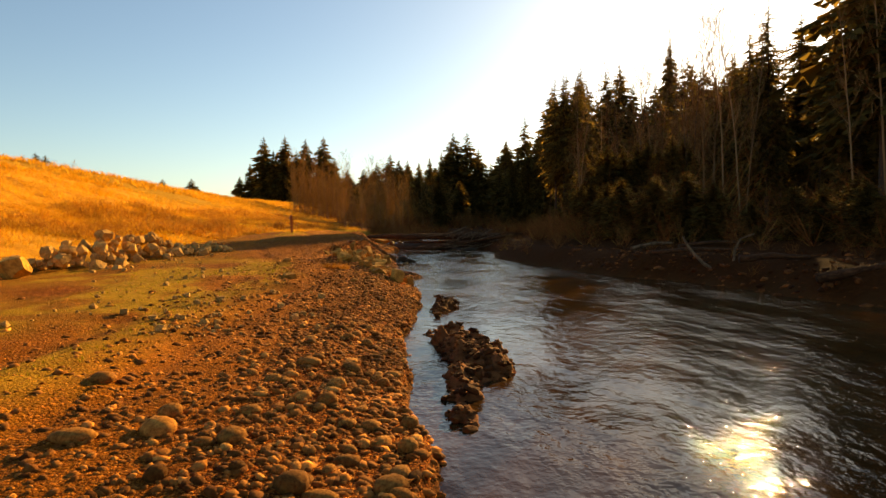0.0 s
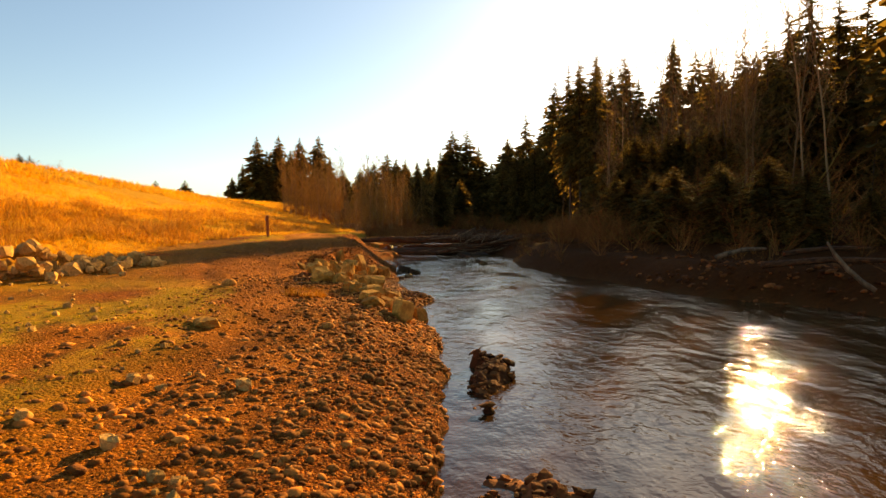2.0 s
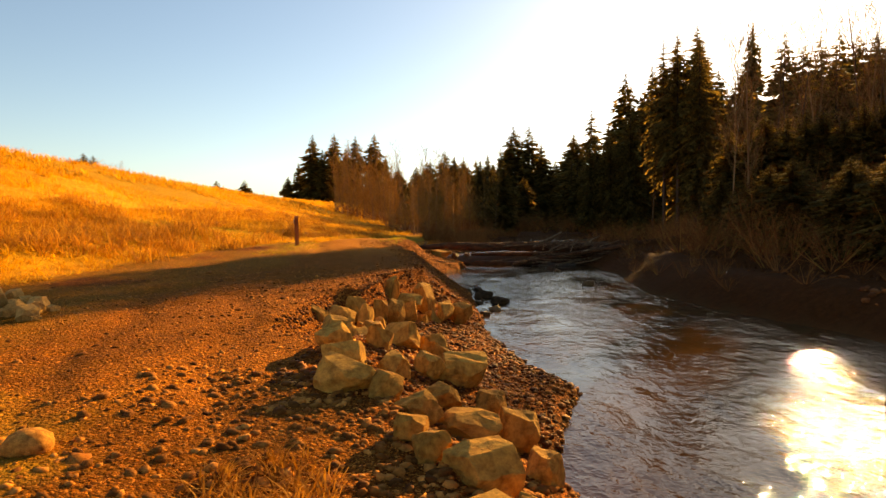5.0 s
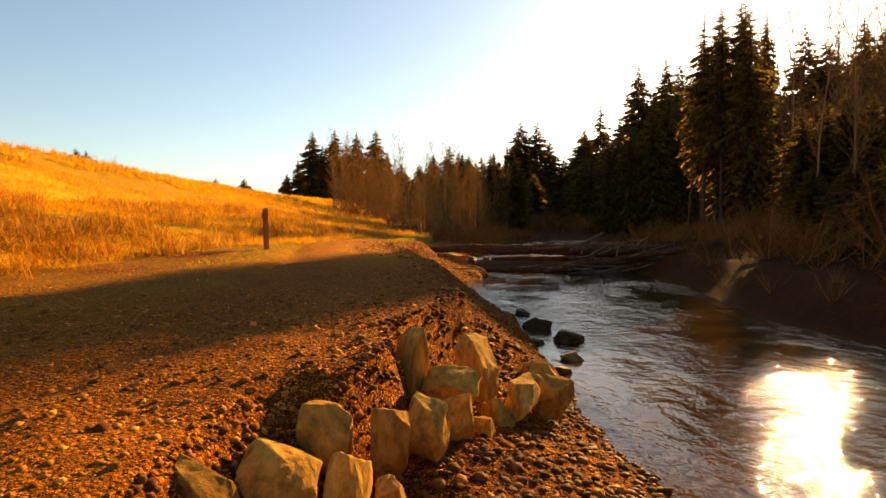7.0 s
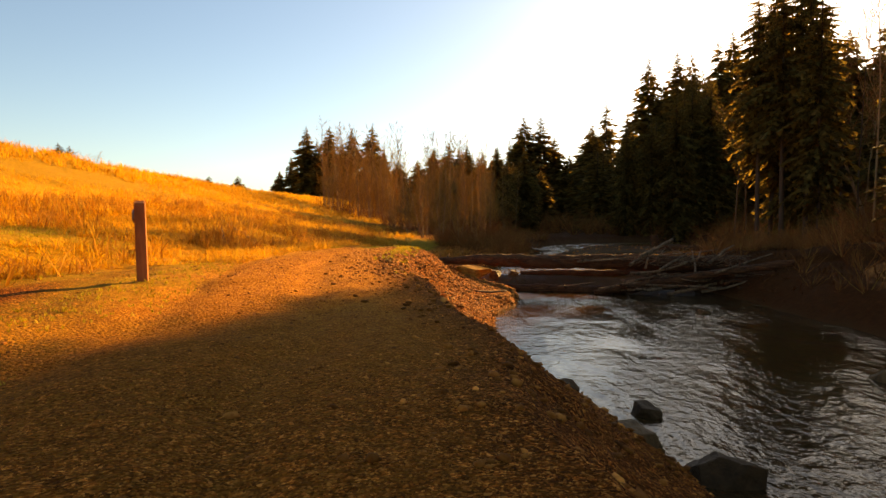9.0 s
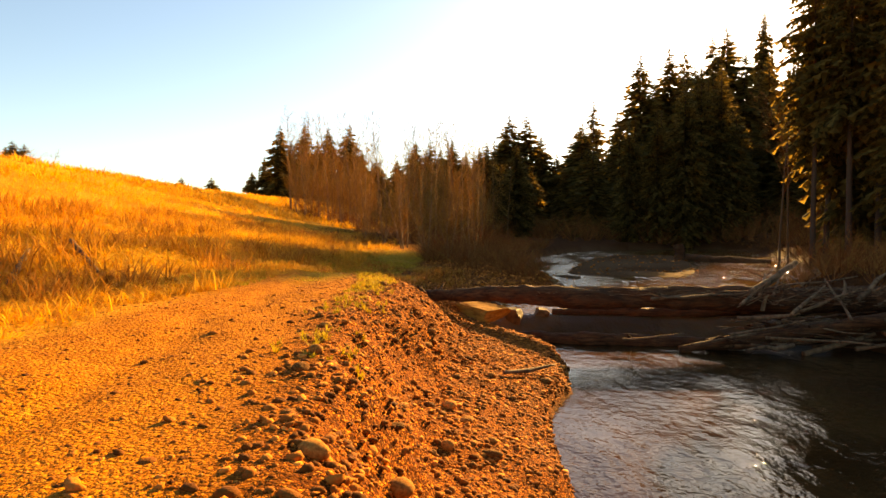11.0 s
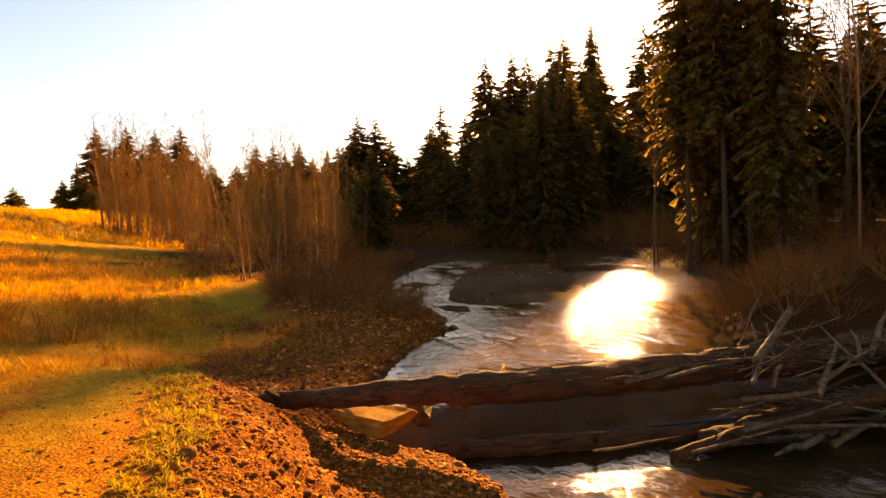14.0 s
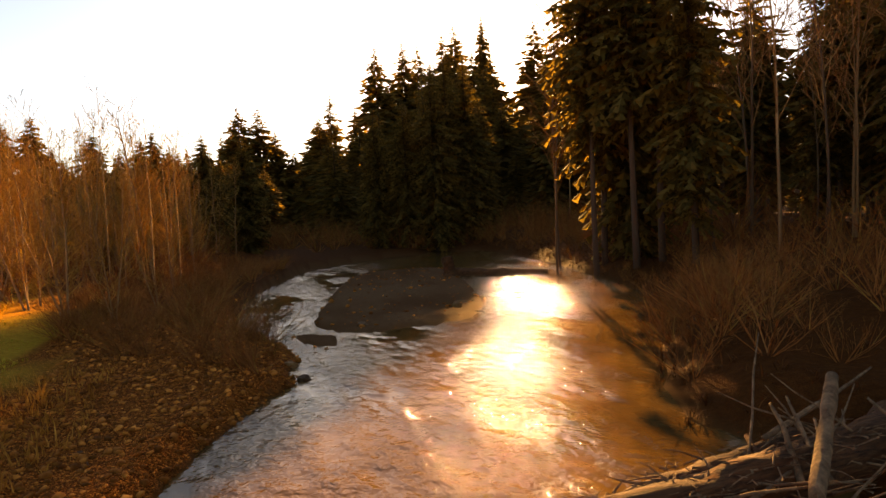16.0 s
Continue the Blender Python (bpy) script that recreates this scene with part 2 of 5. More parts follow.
def shore(y):
    return np.interp(y, SHORE_Y, SHORE_X) + .35 * (lattice(y * .9, y * 0 + .5, 3) - .5) + .16 * (lattice(y * 3.1, y * 0 + .5, 4) - .5)


def edge(y):
    return np.interp(y, EDGE_Y, EDGE_X) + .4 * (lattice(y * 1.1, y * 0 + 2.5, 5) - .5)


def right_shore(y):
    return np.interp(y, RIGHT_Y, RIGHT_X) + 1.1 * (lattice(y * .35, y * 0 + 7.5, 6) - .5)


def level(y):
    """The water's height: a lower reach and the pool that the log jam holds back."""
    return np.where(y < 55.9, 0.0, 0.6)


def height(x, y):
    x, y = np.asarray(x, float), np.asarray(y, float)
    xs, xb, xr, w = shore(y), edge(y), right_shore(y), .6 * ramp(55.3, 56.4, y)
    zb = np.maximum(np.interp(y, EDGE_Y, EDGE_Z), w + .15)
    zr = np.interp(y, ROAD_Y, ROAD_Z)
    t = np.clip((xs - x) / np.maximum(xs - xb, .3), 0, 1)
    low = ramp(-3, 22, y) * (1 - ramp(56, 60, y))
    cut = .6 * np.minimum(1, t / .1) + .4 * ramp(.08, 1, t)          # a small cut bank, then a gentle beach
    slope = .12 * np.minimum(1, t / .08) + .88 * np.power(t, 1.12)     # a gravel slope up to the road
    gravel_point = np.exp(-((x + .9) / 1.1) ** 2 - ((y - 24.6) / 2.6) ** 2)
    eroded = ramp(36.5, 40, y) * (1 - ramp(53.5, 56, y))                # a crumbling scarp above a cobble beach
    lip = .58 + .22 * (lattice(y * 1.3, y * 0 + .5, 21) - .5) + .1 * (lattice(y * 4.2, y * 0 + .5, 22) - .5)
    scarp = .12 * np.minimum(1, t / .05) + .50 * np.clip(t, 0, 1) ** .9 + .38 * ramp(lip, lip + .34, t)
    slope = slope + (scarp - slope) * eroded
    bank = w + (zb - w) * (cut * (1 - low) + slope * low) - .42 * gravel_point * ramp(0, .5, t)
    pocket = np.exp(-((y - 27.1) / 2.7) ** 4)                          # where floods have scooped out the bank
    bank = bank + pocket * (w + (zb - w) * (.42 * np.minimum(1, t / .7) + .58 * ramp(.84, .93, t)) - bank)
    inland = zb + (zr - zb) * ramp(0, 3.2, xb - x)
    hill = 6.6 * ramp(-12.3, -42, x) * (.86 + .28 * lattice(x * .05, y * .04, 11)) + .5 * ramp(-11.6, -13.5, x)
    hill = hill * (1.06 - .27 * ramp(52, 108, y)) * ramp(-30, 0, y + 25) + .35 * (lattice(x * .35, y * .3, 12) - .5) * ramp(-12, -16, x)
    hill = hill - .022 * np.maximum(-44 - x, 0)
    land = np.where(x > xb, bank, inland + hill)
    bed = w - .06 - .55 * ramp(0, 2.2, x - xs)
    far = x - xr
    right = w - .06 + (1.0 - .35 * w) * ramp(-.1, 2.2, far) + .7 * ramp(2, 14, far) + .3 * (lattice(x * .4, y * .4, 13) - .4) * ramp(.5, 3, far)
    z = np.where(x < xs, land, np.where(far > -1.2, np.maximum(bed, right - .5 * ramp(.2, -1.2, far)), bed))
    bar = np.exp(-(((x - 5.4 - .3 * (y - 78)) / 4.6) ** 4) - ((y - 82) / 15.0) ** 4)
    z = np.where((y > 62) & (x > xs) & (far < 0), np.minimum(z + .95 * bar * ramp(0, 1.5, x - xs) * ramp(0, 1.5, -far), .575 + .13 * lattice(x * .32, y * .2, 16) + .05 * lattice(x * 1.1, y * .9, 17)), z)
    rough = .05 * (lattice(x * 1.3, y * 1.3, 14) - .5) + .03 * (lattice(x * 4.1, y * 4.1, 15) - .5)
    ruts = -.05 * (np.exp(-((x - xb + 1.7) / .3) ** 2) + np.exp(-((x - xb + 3.4) / .3) ** 2)) * (x < xb)
    pit = np.exp(-((x + 3.35) / .72) ** 6 - ((y - 23.6) / 1.7) ** 6)          # the hollow where the boulders lie
    z = z + 28 * ramp(150, 280, y) * ramp(0, 100, x)                    # a wooded rise
    clods = (.07 * (lattice(x * 4.6, y * 4.6, 23) - .5) + .06 * (lattice(x * 10, y * 10, 24) - .5)) * eroded * ramp(.35, .6, t) * (1 - ramp(.9, 1.02, t)) * (x < xs)
    return z + rough + ruts - .4 * pit + clods
# ---- end of the land ----


# ---- building helpers ----
rng = np.random.default_rng(7)


def mesh_of(name, v, f, mat, smooth=False):
    """A mesh from arrays of corners and of triangles or quads."""
    v, f = np.asarray(v, np.float32), np.asarray(f, np.int32)
    me = bpy.data.meshes.new(name)
    me.vertices.add(len(v))
    me.vertices.foreach_set("co", v.ravel())
    me.loops.add(f.size)
    me.loops.foreach_set("vertex_index", f.ravel())
    me.polygons.add(len(f))
    me.polygons.foreach_set("loop_start", np.arange(0, f.size, f.shape[1], dtype=np.int32))
    me.polygons.foreach_set("use_smooth", np.full(len(f), smooth))
    me.update(calc_edges=True)
    me.materials.append(mat)
    return me


def part(name, me, parent, label=""):
    ob = new(name, me)
    ob.parent = parent
    return tagged(ob, label)


def thing(name, m, label, category, group="", kind=""):
    ob = tagged(new(name), label, category, group, kind)
    ob.matrix_basis = m
    return ob


def ground_z(x, y):
    return float(height(x, y))


def tube(points, radii, sides=6, cap=True):
    """Corners and triangles of a tapered tube along points."""
    p, r = np.asarray(points, float), np.asarray(radii, float)
    d = np.gradient(p, axis=0)
    d /= np.linalg.norm(d, axis=1, keepdims=True) + 1e-9
    ref = np.where(np.abs(d[:, 2:3]) > .9, [[1., 0, 0]], [[0, 0, 1.]])
    u = np.cross(d, ref)
    u /= np.linalg.norm(u, axis=1, keepdims=True) + 1e-9
    w = np.cross(d, u)
    a = np.arange(sides) * 2 * math.pi / sides
    ring = p[:, None] + r[:, None, None] * (np.cos(a)[None, :, None] * u[:, None] + np.sin(a)[None, :, None] * w[:, None])
    v = ring.reshape(-1, 3)
    f = []
    for i in range(len(p) - 1):
        for k in range(sides):
            q, s = i * sides + k, i * sides + (k + 1) % sides
            f += [(q, s, s + sides), (q, s + sides, q + sides)]
    if cap:
        n = (len(p) - 1) * sides
        f += [(0, k + 1, k) for k in range(1, sides - 1)] + [(n, n + k, n + k + 1) for k in range(1, sides - 1)]
    return v, np.array(f)


def join(pieces):
    vs, fs, n = [], [], 0
    for v, f in pieces:
        vs.append(v)
        fs.append(np.asarray(f) + n)
        n += len(v)
    return np.concatenate(vs), np.concatenate(fs)


PHI = (1 + 5 ** .5) / 2
ICO_V = np.array([(-1, PHI, 0), (1, PHI, 0), (-1, -PHI, 0), (1, -PHI, 0), (0, -1, PHI), (0, 1, PHI), (0, -1, -PHI), (0, 1, -PHI), (PHI, 0, -1), (PHI, 0, 1), (-PHI, 0, -1), (-PHI, 0, 1)]) / (1 + PHI ** 2) ** .5
ICO_F = np.array([(0, 11, 5), (0, 5, 1), (0, 1, 7), (0, 7, 10), (0, 10, 11), (1, 5, 9), (5, 11, 4), (11, 10, 2), (10, 7, 6), (7, 1, 8), (3, 9, 4), (3, 4, 2), (3, 2, 6), (3, 6, 8), (3, 8, 9), (4, 9, 5), (2, 4, 11), (6, 2, 10), (8, 6, 7), (9, 8, 1)])


OCT_V = np.array([(1, 0, 0), (-1, 0, 0), (0, 1, 0), (0, -1, 0), (0, 0, 1), (0, 0, -1.)]) * 1.12
OCT_F = np.array([(0, 2, 4), (2, 1, 4), (1, 3, 4), (3, 0, 4), (2, 0, 5), (1, 2, 5), (3, 1, 5), (0, 3, 5)])


def stones(x, y, z, size, flat=.6):
    """Many small stones in one pair of arrays, the tiny ones with fewer faces."""
    tiny = np.asarray(size) < .024
    if tiny.any() and not tiny.all():
        return join([stones(x[k], y[k], z[k], size[k], flat) for k in (tiny, ~tiny)])
    ball, faces = (OCT_V, OCT_F) if tiny.all() else (ICO_V, ICO_F)
    n, m = len(x), len(ball)
    v = ball[None] * (1 + .5 * (rng.random((n, m, 1)) - .5))
    v = v * np.stack([.75 + .6 * rng.random(n), .75 + .6 * rng.random(n), flat * (.7 + .6 * rng.random(n))], 1)[:, None]
    a = rng.random(n) * 6.283
    c, s = np.cos(a)[:, None], np.sin(a)[:, None]
    tilt = (rng.random(n)[:, None] - .5) * .9
    vx, vy, vz = v[..., 0] * c - v[..., 1] * s, v[..., 0] * s + v[..., 1] * c, v[..., 2] + v[..., 0] * tilt
    size = np.asarray(size)[:, None]
    v = np.stack([vx * size + x[:, None], vy * size + y[:, None], vz * size + z[:, None]], 2)
    f = faces[None] + (np.arange(n) * m)[:, None, None]
    return v.reshape(-1, 3), f.reshape(-1, 3)


def rock_mesh(name, mat, cuts=9, seed=1, stretch=(1, 1, 1), fine=3, rounded=False):
    """A broken rock: a ball split along random planes, with chipped faces. Its base lies near z = 0, it is about 1 across."""
    r = np.random.default_rng(seed)
    bm = bmesh.new()
    bmesh.ops.create_icosphere(bm, subdivisions=fine, radius=.55)
    v = np.array([p.co[:] for p in bm.verts])
    for k in range(cuts):
        n = r.normal(0, 1, 3) * np.array([1, 1, .8])
        n /= np.linalg.norm(n)
        d = (.42 if rounded else .33) + .12 * r.random()
        over = np.maximum(0, v @ n - d)
        v = v - (over * (.86 if rounded else .96))[:, None] * n
    rough = .05
    for p, co in zip(bm.verts, v):
        q = Vector(co)
        q += q.normalized() * (rough * noise.noise(q * 3.4 + Vector((seed * 3.7, 0, 0))) + rough * .45 * noise.noise(q * 9 + Vector((0, seed * 2.1, 0))))
        p.co = (q.x * stretch[0], q.y * stretch[1], (q.z * .85 + .3) * stretch[2])
    me = bpy.data.meshes.new(name)
    bm.to_mesh(me)
    bm.free()
    me.polygons.foreach_set("use_smooth", [rounded] * len(me.polygons))
    me.materials.append(mat)
    return me


# ---- ground and water ----
def spaced(fine0, fine1, step, low, high, grow):
    mid = list(np.arange(fine0, fine1, step))
    up, s = [mid[-1]], step
    while up[-1] < high:
        s *= grow
        up.append(up[-1] + s)
    down, s = [mid[0]], step
    while down[-1] > low:
        s *= grow
        down.append(down[-1] - s)
    return np.array(down[:0:-1] + mid + up[1:])


def lawn(x, y):
    """How much of the lower hillside is short green turf instead of long dry grass."""
    return ramp(.4, .6, np.exp(-((x + 15.3) / 3.6) ** 2 - ((y - 41) / 5.0) ** 2) + .5 * (lattice(x * .8, y * .7, 35) - .5) + .3 * (lattice(x * 2.3, y * 2.1, 36) - .5))


def build_ground():
    xs, ys = spaced(-9, 2.4, .10, -900, 900, 1.08), spaced(-4, 58, .13, -300, 2600, 1.06)
    X, Y = np.meshgrid(xs, ys)
    Z = height(X, Y)
    Z = np.where(Y > 160, np.minimum(Z, 2.5 + 6 * ramp(-12, -42, X) + 28 * ramp(150, 280, Y) * ramp(0, 100, X)), Z)
    nx, ny = len(xs), len(ys)
    i = (np.arange(ny - 1)[:, None] * nx + np.arange(nx - 1)[None]).ravel()
    me = mesh_of("ground", np.stack([X, Y, Z], 2).reshape(-1, 3), np.stack([i, i + 1, i + nx + 1, i + nx], 1), EARTH, True)
    sh, ed, rt, lv = shore(Y), edge(Y), right_shore(Y), level(Y)
    inland = ed - X
    n1, n2 = lattice(X * .7, Y * .5, 31), lattice(X * 2.2, Y * 1.8, 32)
    patch = ramp(.6, .72, lattice(X * .16, Y * .13, 33) + .2 * (n1 - .5)) * ramp(-11, -13, X)
    patch = np.maximum(patch, lawn(X, Y))
    zones = {
        "track": ramp(-.2, 1.0, inland) * (1 - ramp(4.6, 5.6, inland + n2)) * (X < sh) * (.25 + .75 * ramp(32, 39, Y + 2 * n1)),
        "moss": np.clip(.85 * ramp(.36, .7, n1 + .45 * (n2 - .5)) * ramp(1.6, 3.2, inland) * (1 - ramp(8, 10, inland)) * (1 - ramp(15, 20, Y)) + ramp(3.6, 5.2, inland + n2) * ramp(.3, .6, n1 + .2) * (.3 + .7 * ramp(34, 41, Y)) + ramp(50, 54, Y) * ramp(.35, .6, n1) * ramp(-.2, .6, inland) + ramp(57, 60, Y) * ramp(-6, -8, X) * ramp(.45, .7, n1) + patch, 0, 1) * .65,
        "straw": ramp(-10.9, -12.2, X - 1.7 * ramp(38, 44, Y) + 1.2 * (n1 - .5)) * (Y < 400) * (1 - .75 * patch),
        "litter": np.clip(ramp(-.5, .3, X - rt) + ramp(74, 82, Y) * ramp(-19, -15, X) + (Y > 150) * ramp(-40, -25, X), 0, 1),
        "sand": ((Y > 66) & (X > sh) & (X < rt)) * 1.0,
        "wet": ramp(.1, .0, Z - lv) * (X < rt + 3) * (X > sh - 3) * (Y < 125),
    }
    for name, value in zones.items():
        me.attributes.new(name, "FLOAT", "POINT").data.foreach_set("value", value.astype(np.float32).ravel())
    return tagged(new("ground", me), "brown gravel and earth with a dry golden hillside", "ground", kind="structure")


ground = build_ground()


def build_water(y0, y1, z, mat, x0, x1, label, step, rise=1.0):
    ys = np.arange(y0, y1 + step, step)
    us = np.linspace(0, 1, int((x1 - x0) / step))
    X, Y = np.meshgrid(x0 + (x1 - x0) * us, ys)
    swell = (lattice(X * 1.1, Y * .7, 41) - .5) * .03 + (lattice(X * 3.3, Y * 2.0, 42) - .5) * .02
    Z = z + rise * swell * (.35 + .9 * lattice(X * .3, Y * .2, 43))
    Z = Z - .66 * (1 - ramp(55.35, 56.15, Y)) * (z > 0)          # the pool spills over under the logs
    nx = len(us)
    i = (np.arange(len(ys) - 1)[:, None] * nx + np.arange(nx - 1)[None]).ravel()
    me = mesh_of("water", np.stack([X, Y, Z], 2).reshape(-1, 3), np.stack([i, i + 1, i + nx + 1, i + nx], 1), mat, True)
    return tagged(new("water", me), label, "river", kind="structure")


build_water(-45, 56.1, 0, RIVER, -6, 22, "dark rippling river water with sun glitter", .24)
build_water(55.2, 125, .6, POOL, -9, 30, "shallow riffled pool held back by logs", .2, 1.0)


# ---- trees ----
def fir(seed, sparse=0.0, bare=.1, width=.15, steps=4, thick=12):
    """A fir of height 1: trunk and crown meshes."""
    r = np.random.default_rng(seed)
    lean = (r.random(2) - .5) * .02
    zs = np.linspace(0, 1, 12)
    spine = np.stack([lean[0] * zs + .004 * np.sin(zs * 9 + seed), lean[1] * zs, zs], 1)
    trunk = tube(spine, .0115 * (1 - zs) ** .8 + .0006, 6)
    V, F, n = [], [], 0
    z = bare
    while z < .985:
        u = (z - bare) / (1 - bare)
        reach = width * min(1, 2.55 * (1 - z) * (1.12 - .4 * (1 - z))) * (.5 + .5 * min(1, u * 6 + .25)) + .005
        for k in range(int(thick - 5 * u)):
            if r.random() < sparse + .08:
                continue
            a = r.random() * 6.283
            L = reach * (.55 + .6 * r.random()) * (1.25 if r.random() < .06 else 1)
            droop = (.12 + .38 * (1 - u)) * (.7 + .6 * r.random())
            base = np.array([np.interp(z, zs, spine[:, 0]), np.interp(z, zs, spine[:, 1]), z + .008 * (r.random() - .5)])
            out, side = np.array([math.cos(a), math.sin(a), 0]), np.array([-math.sin(a), math.cos(a), 0])
            for s in range(steps):
                q0, q1 = s / steps, (s + 1.35) / steps
                m0 = base + out * L * q0 + np.array([0, 0, -droop * L * q0 ** 1.3 + .06 * L * q0])
                m1 = base + out * L * min(q1, 1.08) + np.array([0, 0, -droop * L * min(q1, 1.08) ** 1.3 + .06 * L])
                w = L * (.25 - .15 * q0) * (.6 + .8 * r.random()) * (1 if steps < 5 else .8)
                for sgn in (1, -1):
                    tip = (m0 + m1) / 2 + side * sgn * w + out * w * .45 - np.array([0, 0, w * (.25 + .5 * r.random())])
                    V += [m0, m1, tip]
                    F.append((n, n + 1, n + 2))
                    n += 3
                hang = (m0 + m1) / 2 - np.array([0, 0, w * (.6 + .7 * r.random())])
                V += [m0, m1, hang]
                F.append((n, n + 1, n + 2))
                n += 3
        z += .010 + .010 * (1 - u) * r.random()
    tip = np.array([spine[-1, 0], spine[-1, 1], 1.0])
    return mesh_of("trunk", *trunk, FIR_BARK, True), mesh_of("crown", np.array(V), np.array(F), NEEDLE)


FAR_FIRS = [fir(1, 0, .04, .16, 2, 11), fir(2, .05, .05, .175, 2, 11), fir(3, .2, .08, .15, 2, 11), fir(4, .3, .12, .14, 2, 11), fir(5, .02, .02, .21, 2, 11), fir(6, .35, .16, .15, 2, 11), fir(7, .28, .36, .15, 2, 11), fir(8, .3, .28, .17, 2, 11)]
FIRS = [fir(1, 0, .04, .16, 6), fir(2, .05, .05, .175, 6), fir(3, .2, .08, .15, 6), fir(4, .3, .12, .14, 6), fir(5, .02, .02, .21, 6), fir(6, .35, .16, .15, 6), fir(7, .28, .36, .15, 6), fir(8, .3, .28, .17, 6)]
fir_first, far_first = {}, {}


def plant(first, kinds, kind, name, parts, x, y, h, label, group, turn=None, wide=1.0, z=None):
    """A tree at (x, y), h metres high; the first of a kind is built, the others are copies of it."""
    z = ground_z(x, y) - .1 if z is None else z
    m = Matrix.Translation((x, y, z)) @ Matrix.Rotation(rng.random() * 6.283 if turn is None else turn, 4, "Z") @ Matrix.Diagonal((h * wide, h * wide, h, 1))
    key = (kind, label)
    if key not in first:
        ob = thing(name, m, label, "tree", group)
        for p, me in zip(parts, kinds[kind]):
            part(p, me, ob)
        first[key] = ob
        return ob
    src = first[key]
    ob = copy_thing(src, Matrix.Identity(4))
    ob.matrix_basis = m
    return ob


def sun_limit(x, y, spare=.9):
    """How high a tree may grow here before it hides the low sun from the track."""
    sa, ca = math.sin(radians(SUN_AZ)), math.cos(radians(SUN_AZ))
    across, along = x * ca - y * sa, x * sa + y * ca
    if across > 5.5 or across < -72:
        return 99
    if across > .2:
        return max(2.0, 1.2 + math.tan(radians(SUN_UP)) * (along + 4) * spare)
    start = float(np.interp(-across, [-3, 4, 11.6, 22, 24, 26, 60], [-2, 8, 17.5, 33, 36, 40, 40]))
    if across < -30 and y < 175:
        return max(6.0, 1.2 + math.tan(radians(SUN_UP)) * (along - 62) * .7)
    if -17.5 < across < -9:
        return max(2.0, 1.9 + math.tan(radians(SUN_UP)) * (along - start) * max(spare, .985))
    return max(2.0, 1.2 + math.tan(radians(SUN_UP)) * (along - start) * spare)


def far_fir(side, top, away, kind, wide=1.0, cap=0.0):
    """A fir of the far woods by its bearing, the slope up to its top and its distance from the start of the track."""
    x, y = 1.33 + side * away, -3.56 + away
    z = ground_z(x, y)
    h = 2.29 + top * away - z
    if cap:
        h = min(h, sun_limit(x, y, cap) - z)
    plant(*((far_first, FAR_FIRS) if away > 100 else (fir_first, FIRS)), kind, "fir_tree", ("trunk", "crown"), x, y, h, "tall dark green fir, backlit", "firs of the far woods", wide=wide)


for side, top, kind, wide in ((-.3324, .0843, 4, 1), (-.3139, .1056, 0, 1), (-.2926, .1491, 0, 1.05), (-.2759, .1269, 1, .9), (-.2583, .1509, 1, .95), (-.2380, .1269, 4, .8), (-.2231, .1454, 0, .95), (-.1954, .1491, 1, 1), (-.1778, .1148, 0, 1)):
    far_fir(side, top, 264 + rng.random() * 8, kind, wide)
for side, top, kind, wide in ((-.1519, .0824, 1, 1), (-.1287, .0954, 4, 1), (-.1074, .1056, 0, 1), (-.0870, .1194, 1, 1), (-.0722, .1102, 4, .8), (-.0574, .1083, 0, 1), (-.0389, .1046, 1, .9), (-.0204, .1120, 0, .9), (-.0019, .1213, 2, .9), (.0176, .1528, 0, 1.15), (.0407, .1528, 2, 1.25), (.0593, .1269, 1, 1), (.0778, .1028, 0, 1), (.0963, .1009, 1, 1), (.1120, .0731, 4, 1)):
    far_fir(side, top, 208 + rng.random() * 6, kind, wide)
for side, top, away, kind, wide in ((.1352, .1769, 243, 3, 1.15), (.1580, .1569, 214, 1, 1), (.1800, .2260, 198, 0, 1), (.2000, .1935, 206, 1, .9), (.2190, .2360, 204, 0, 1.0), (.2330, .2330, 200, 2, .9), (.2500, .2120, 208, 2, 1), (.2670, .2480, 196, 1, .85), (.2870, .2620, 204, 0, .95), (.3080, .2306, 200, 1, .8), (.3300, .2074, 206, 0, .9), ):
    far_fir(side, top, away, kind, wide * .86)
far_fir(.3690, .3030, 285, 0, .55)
# the group that shades the track: by its offset from the sun's line and its distance along it
sa, ca = math.sin(radians(SUN_AZ)), math.cos(radians(SUN_AZ))
for across, along, reach, kind in ((-16.8, 73, 10, 3), (-17.6, 76, 7, 6), (-18.2, 80, 7, 1), (-19.1, 75, 8, 6), (-20.0, 79, 9, 7), (-20.8, 77, 10, 6)):
    x, y = across * ca + along * sa, along * ca - across * sa
    plant(fir_first, FIRS, kind, "fir_tree", ("trunk", "crown"), x, y, 1.6 + (along - reach) * .302 - ground_z(x, y), "tall dark green fir, backlit", "firs of the river wood", wide=.74)
# more firs added as shadow casters, reaching back to 48 m along that line
for across, along, kind in ((-35.2, 150, 0), (-36.6, 146, 1), (-37.9, 153, 0), (-39.0, 148, 3)):
    x, y = across * ca + along * sa, along * ca - across * sa
    plant(fir_first, FIRS, kind, "fir_tree", ("trunk", "crown"), x, y, 1.5 + (along - 48) * .302 - ground_z(x, y), "tall dark green fir, backlit", "firs of the far woods", wide=.7)
# sparse firs added before the sun to thin its glint on the river
for across, along, h, kind in ((1.3, 80, 19, 5), (4.0, 74, 25, 5)):
    plant(fir_first, FIRS, kind, "fir_tree", ("trunk", "crown"), across * ca + along * sa, along * ca - across * sa, h, "thin dark green fir with gaps in its crown", "firs of the river wood", wide=.75)
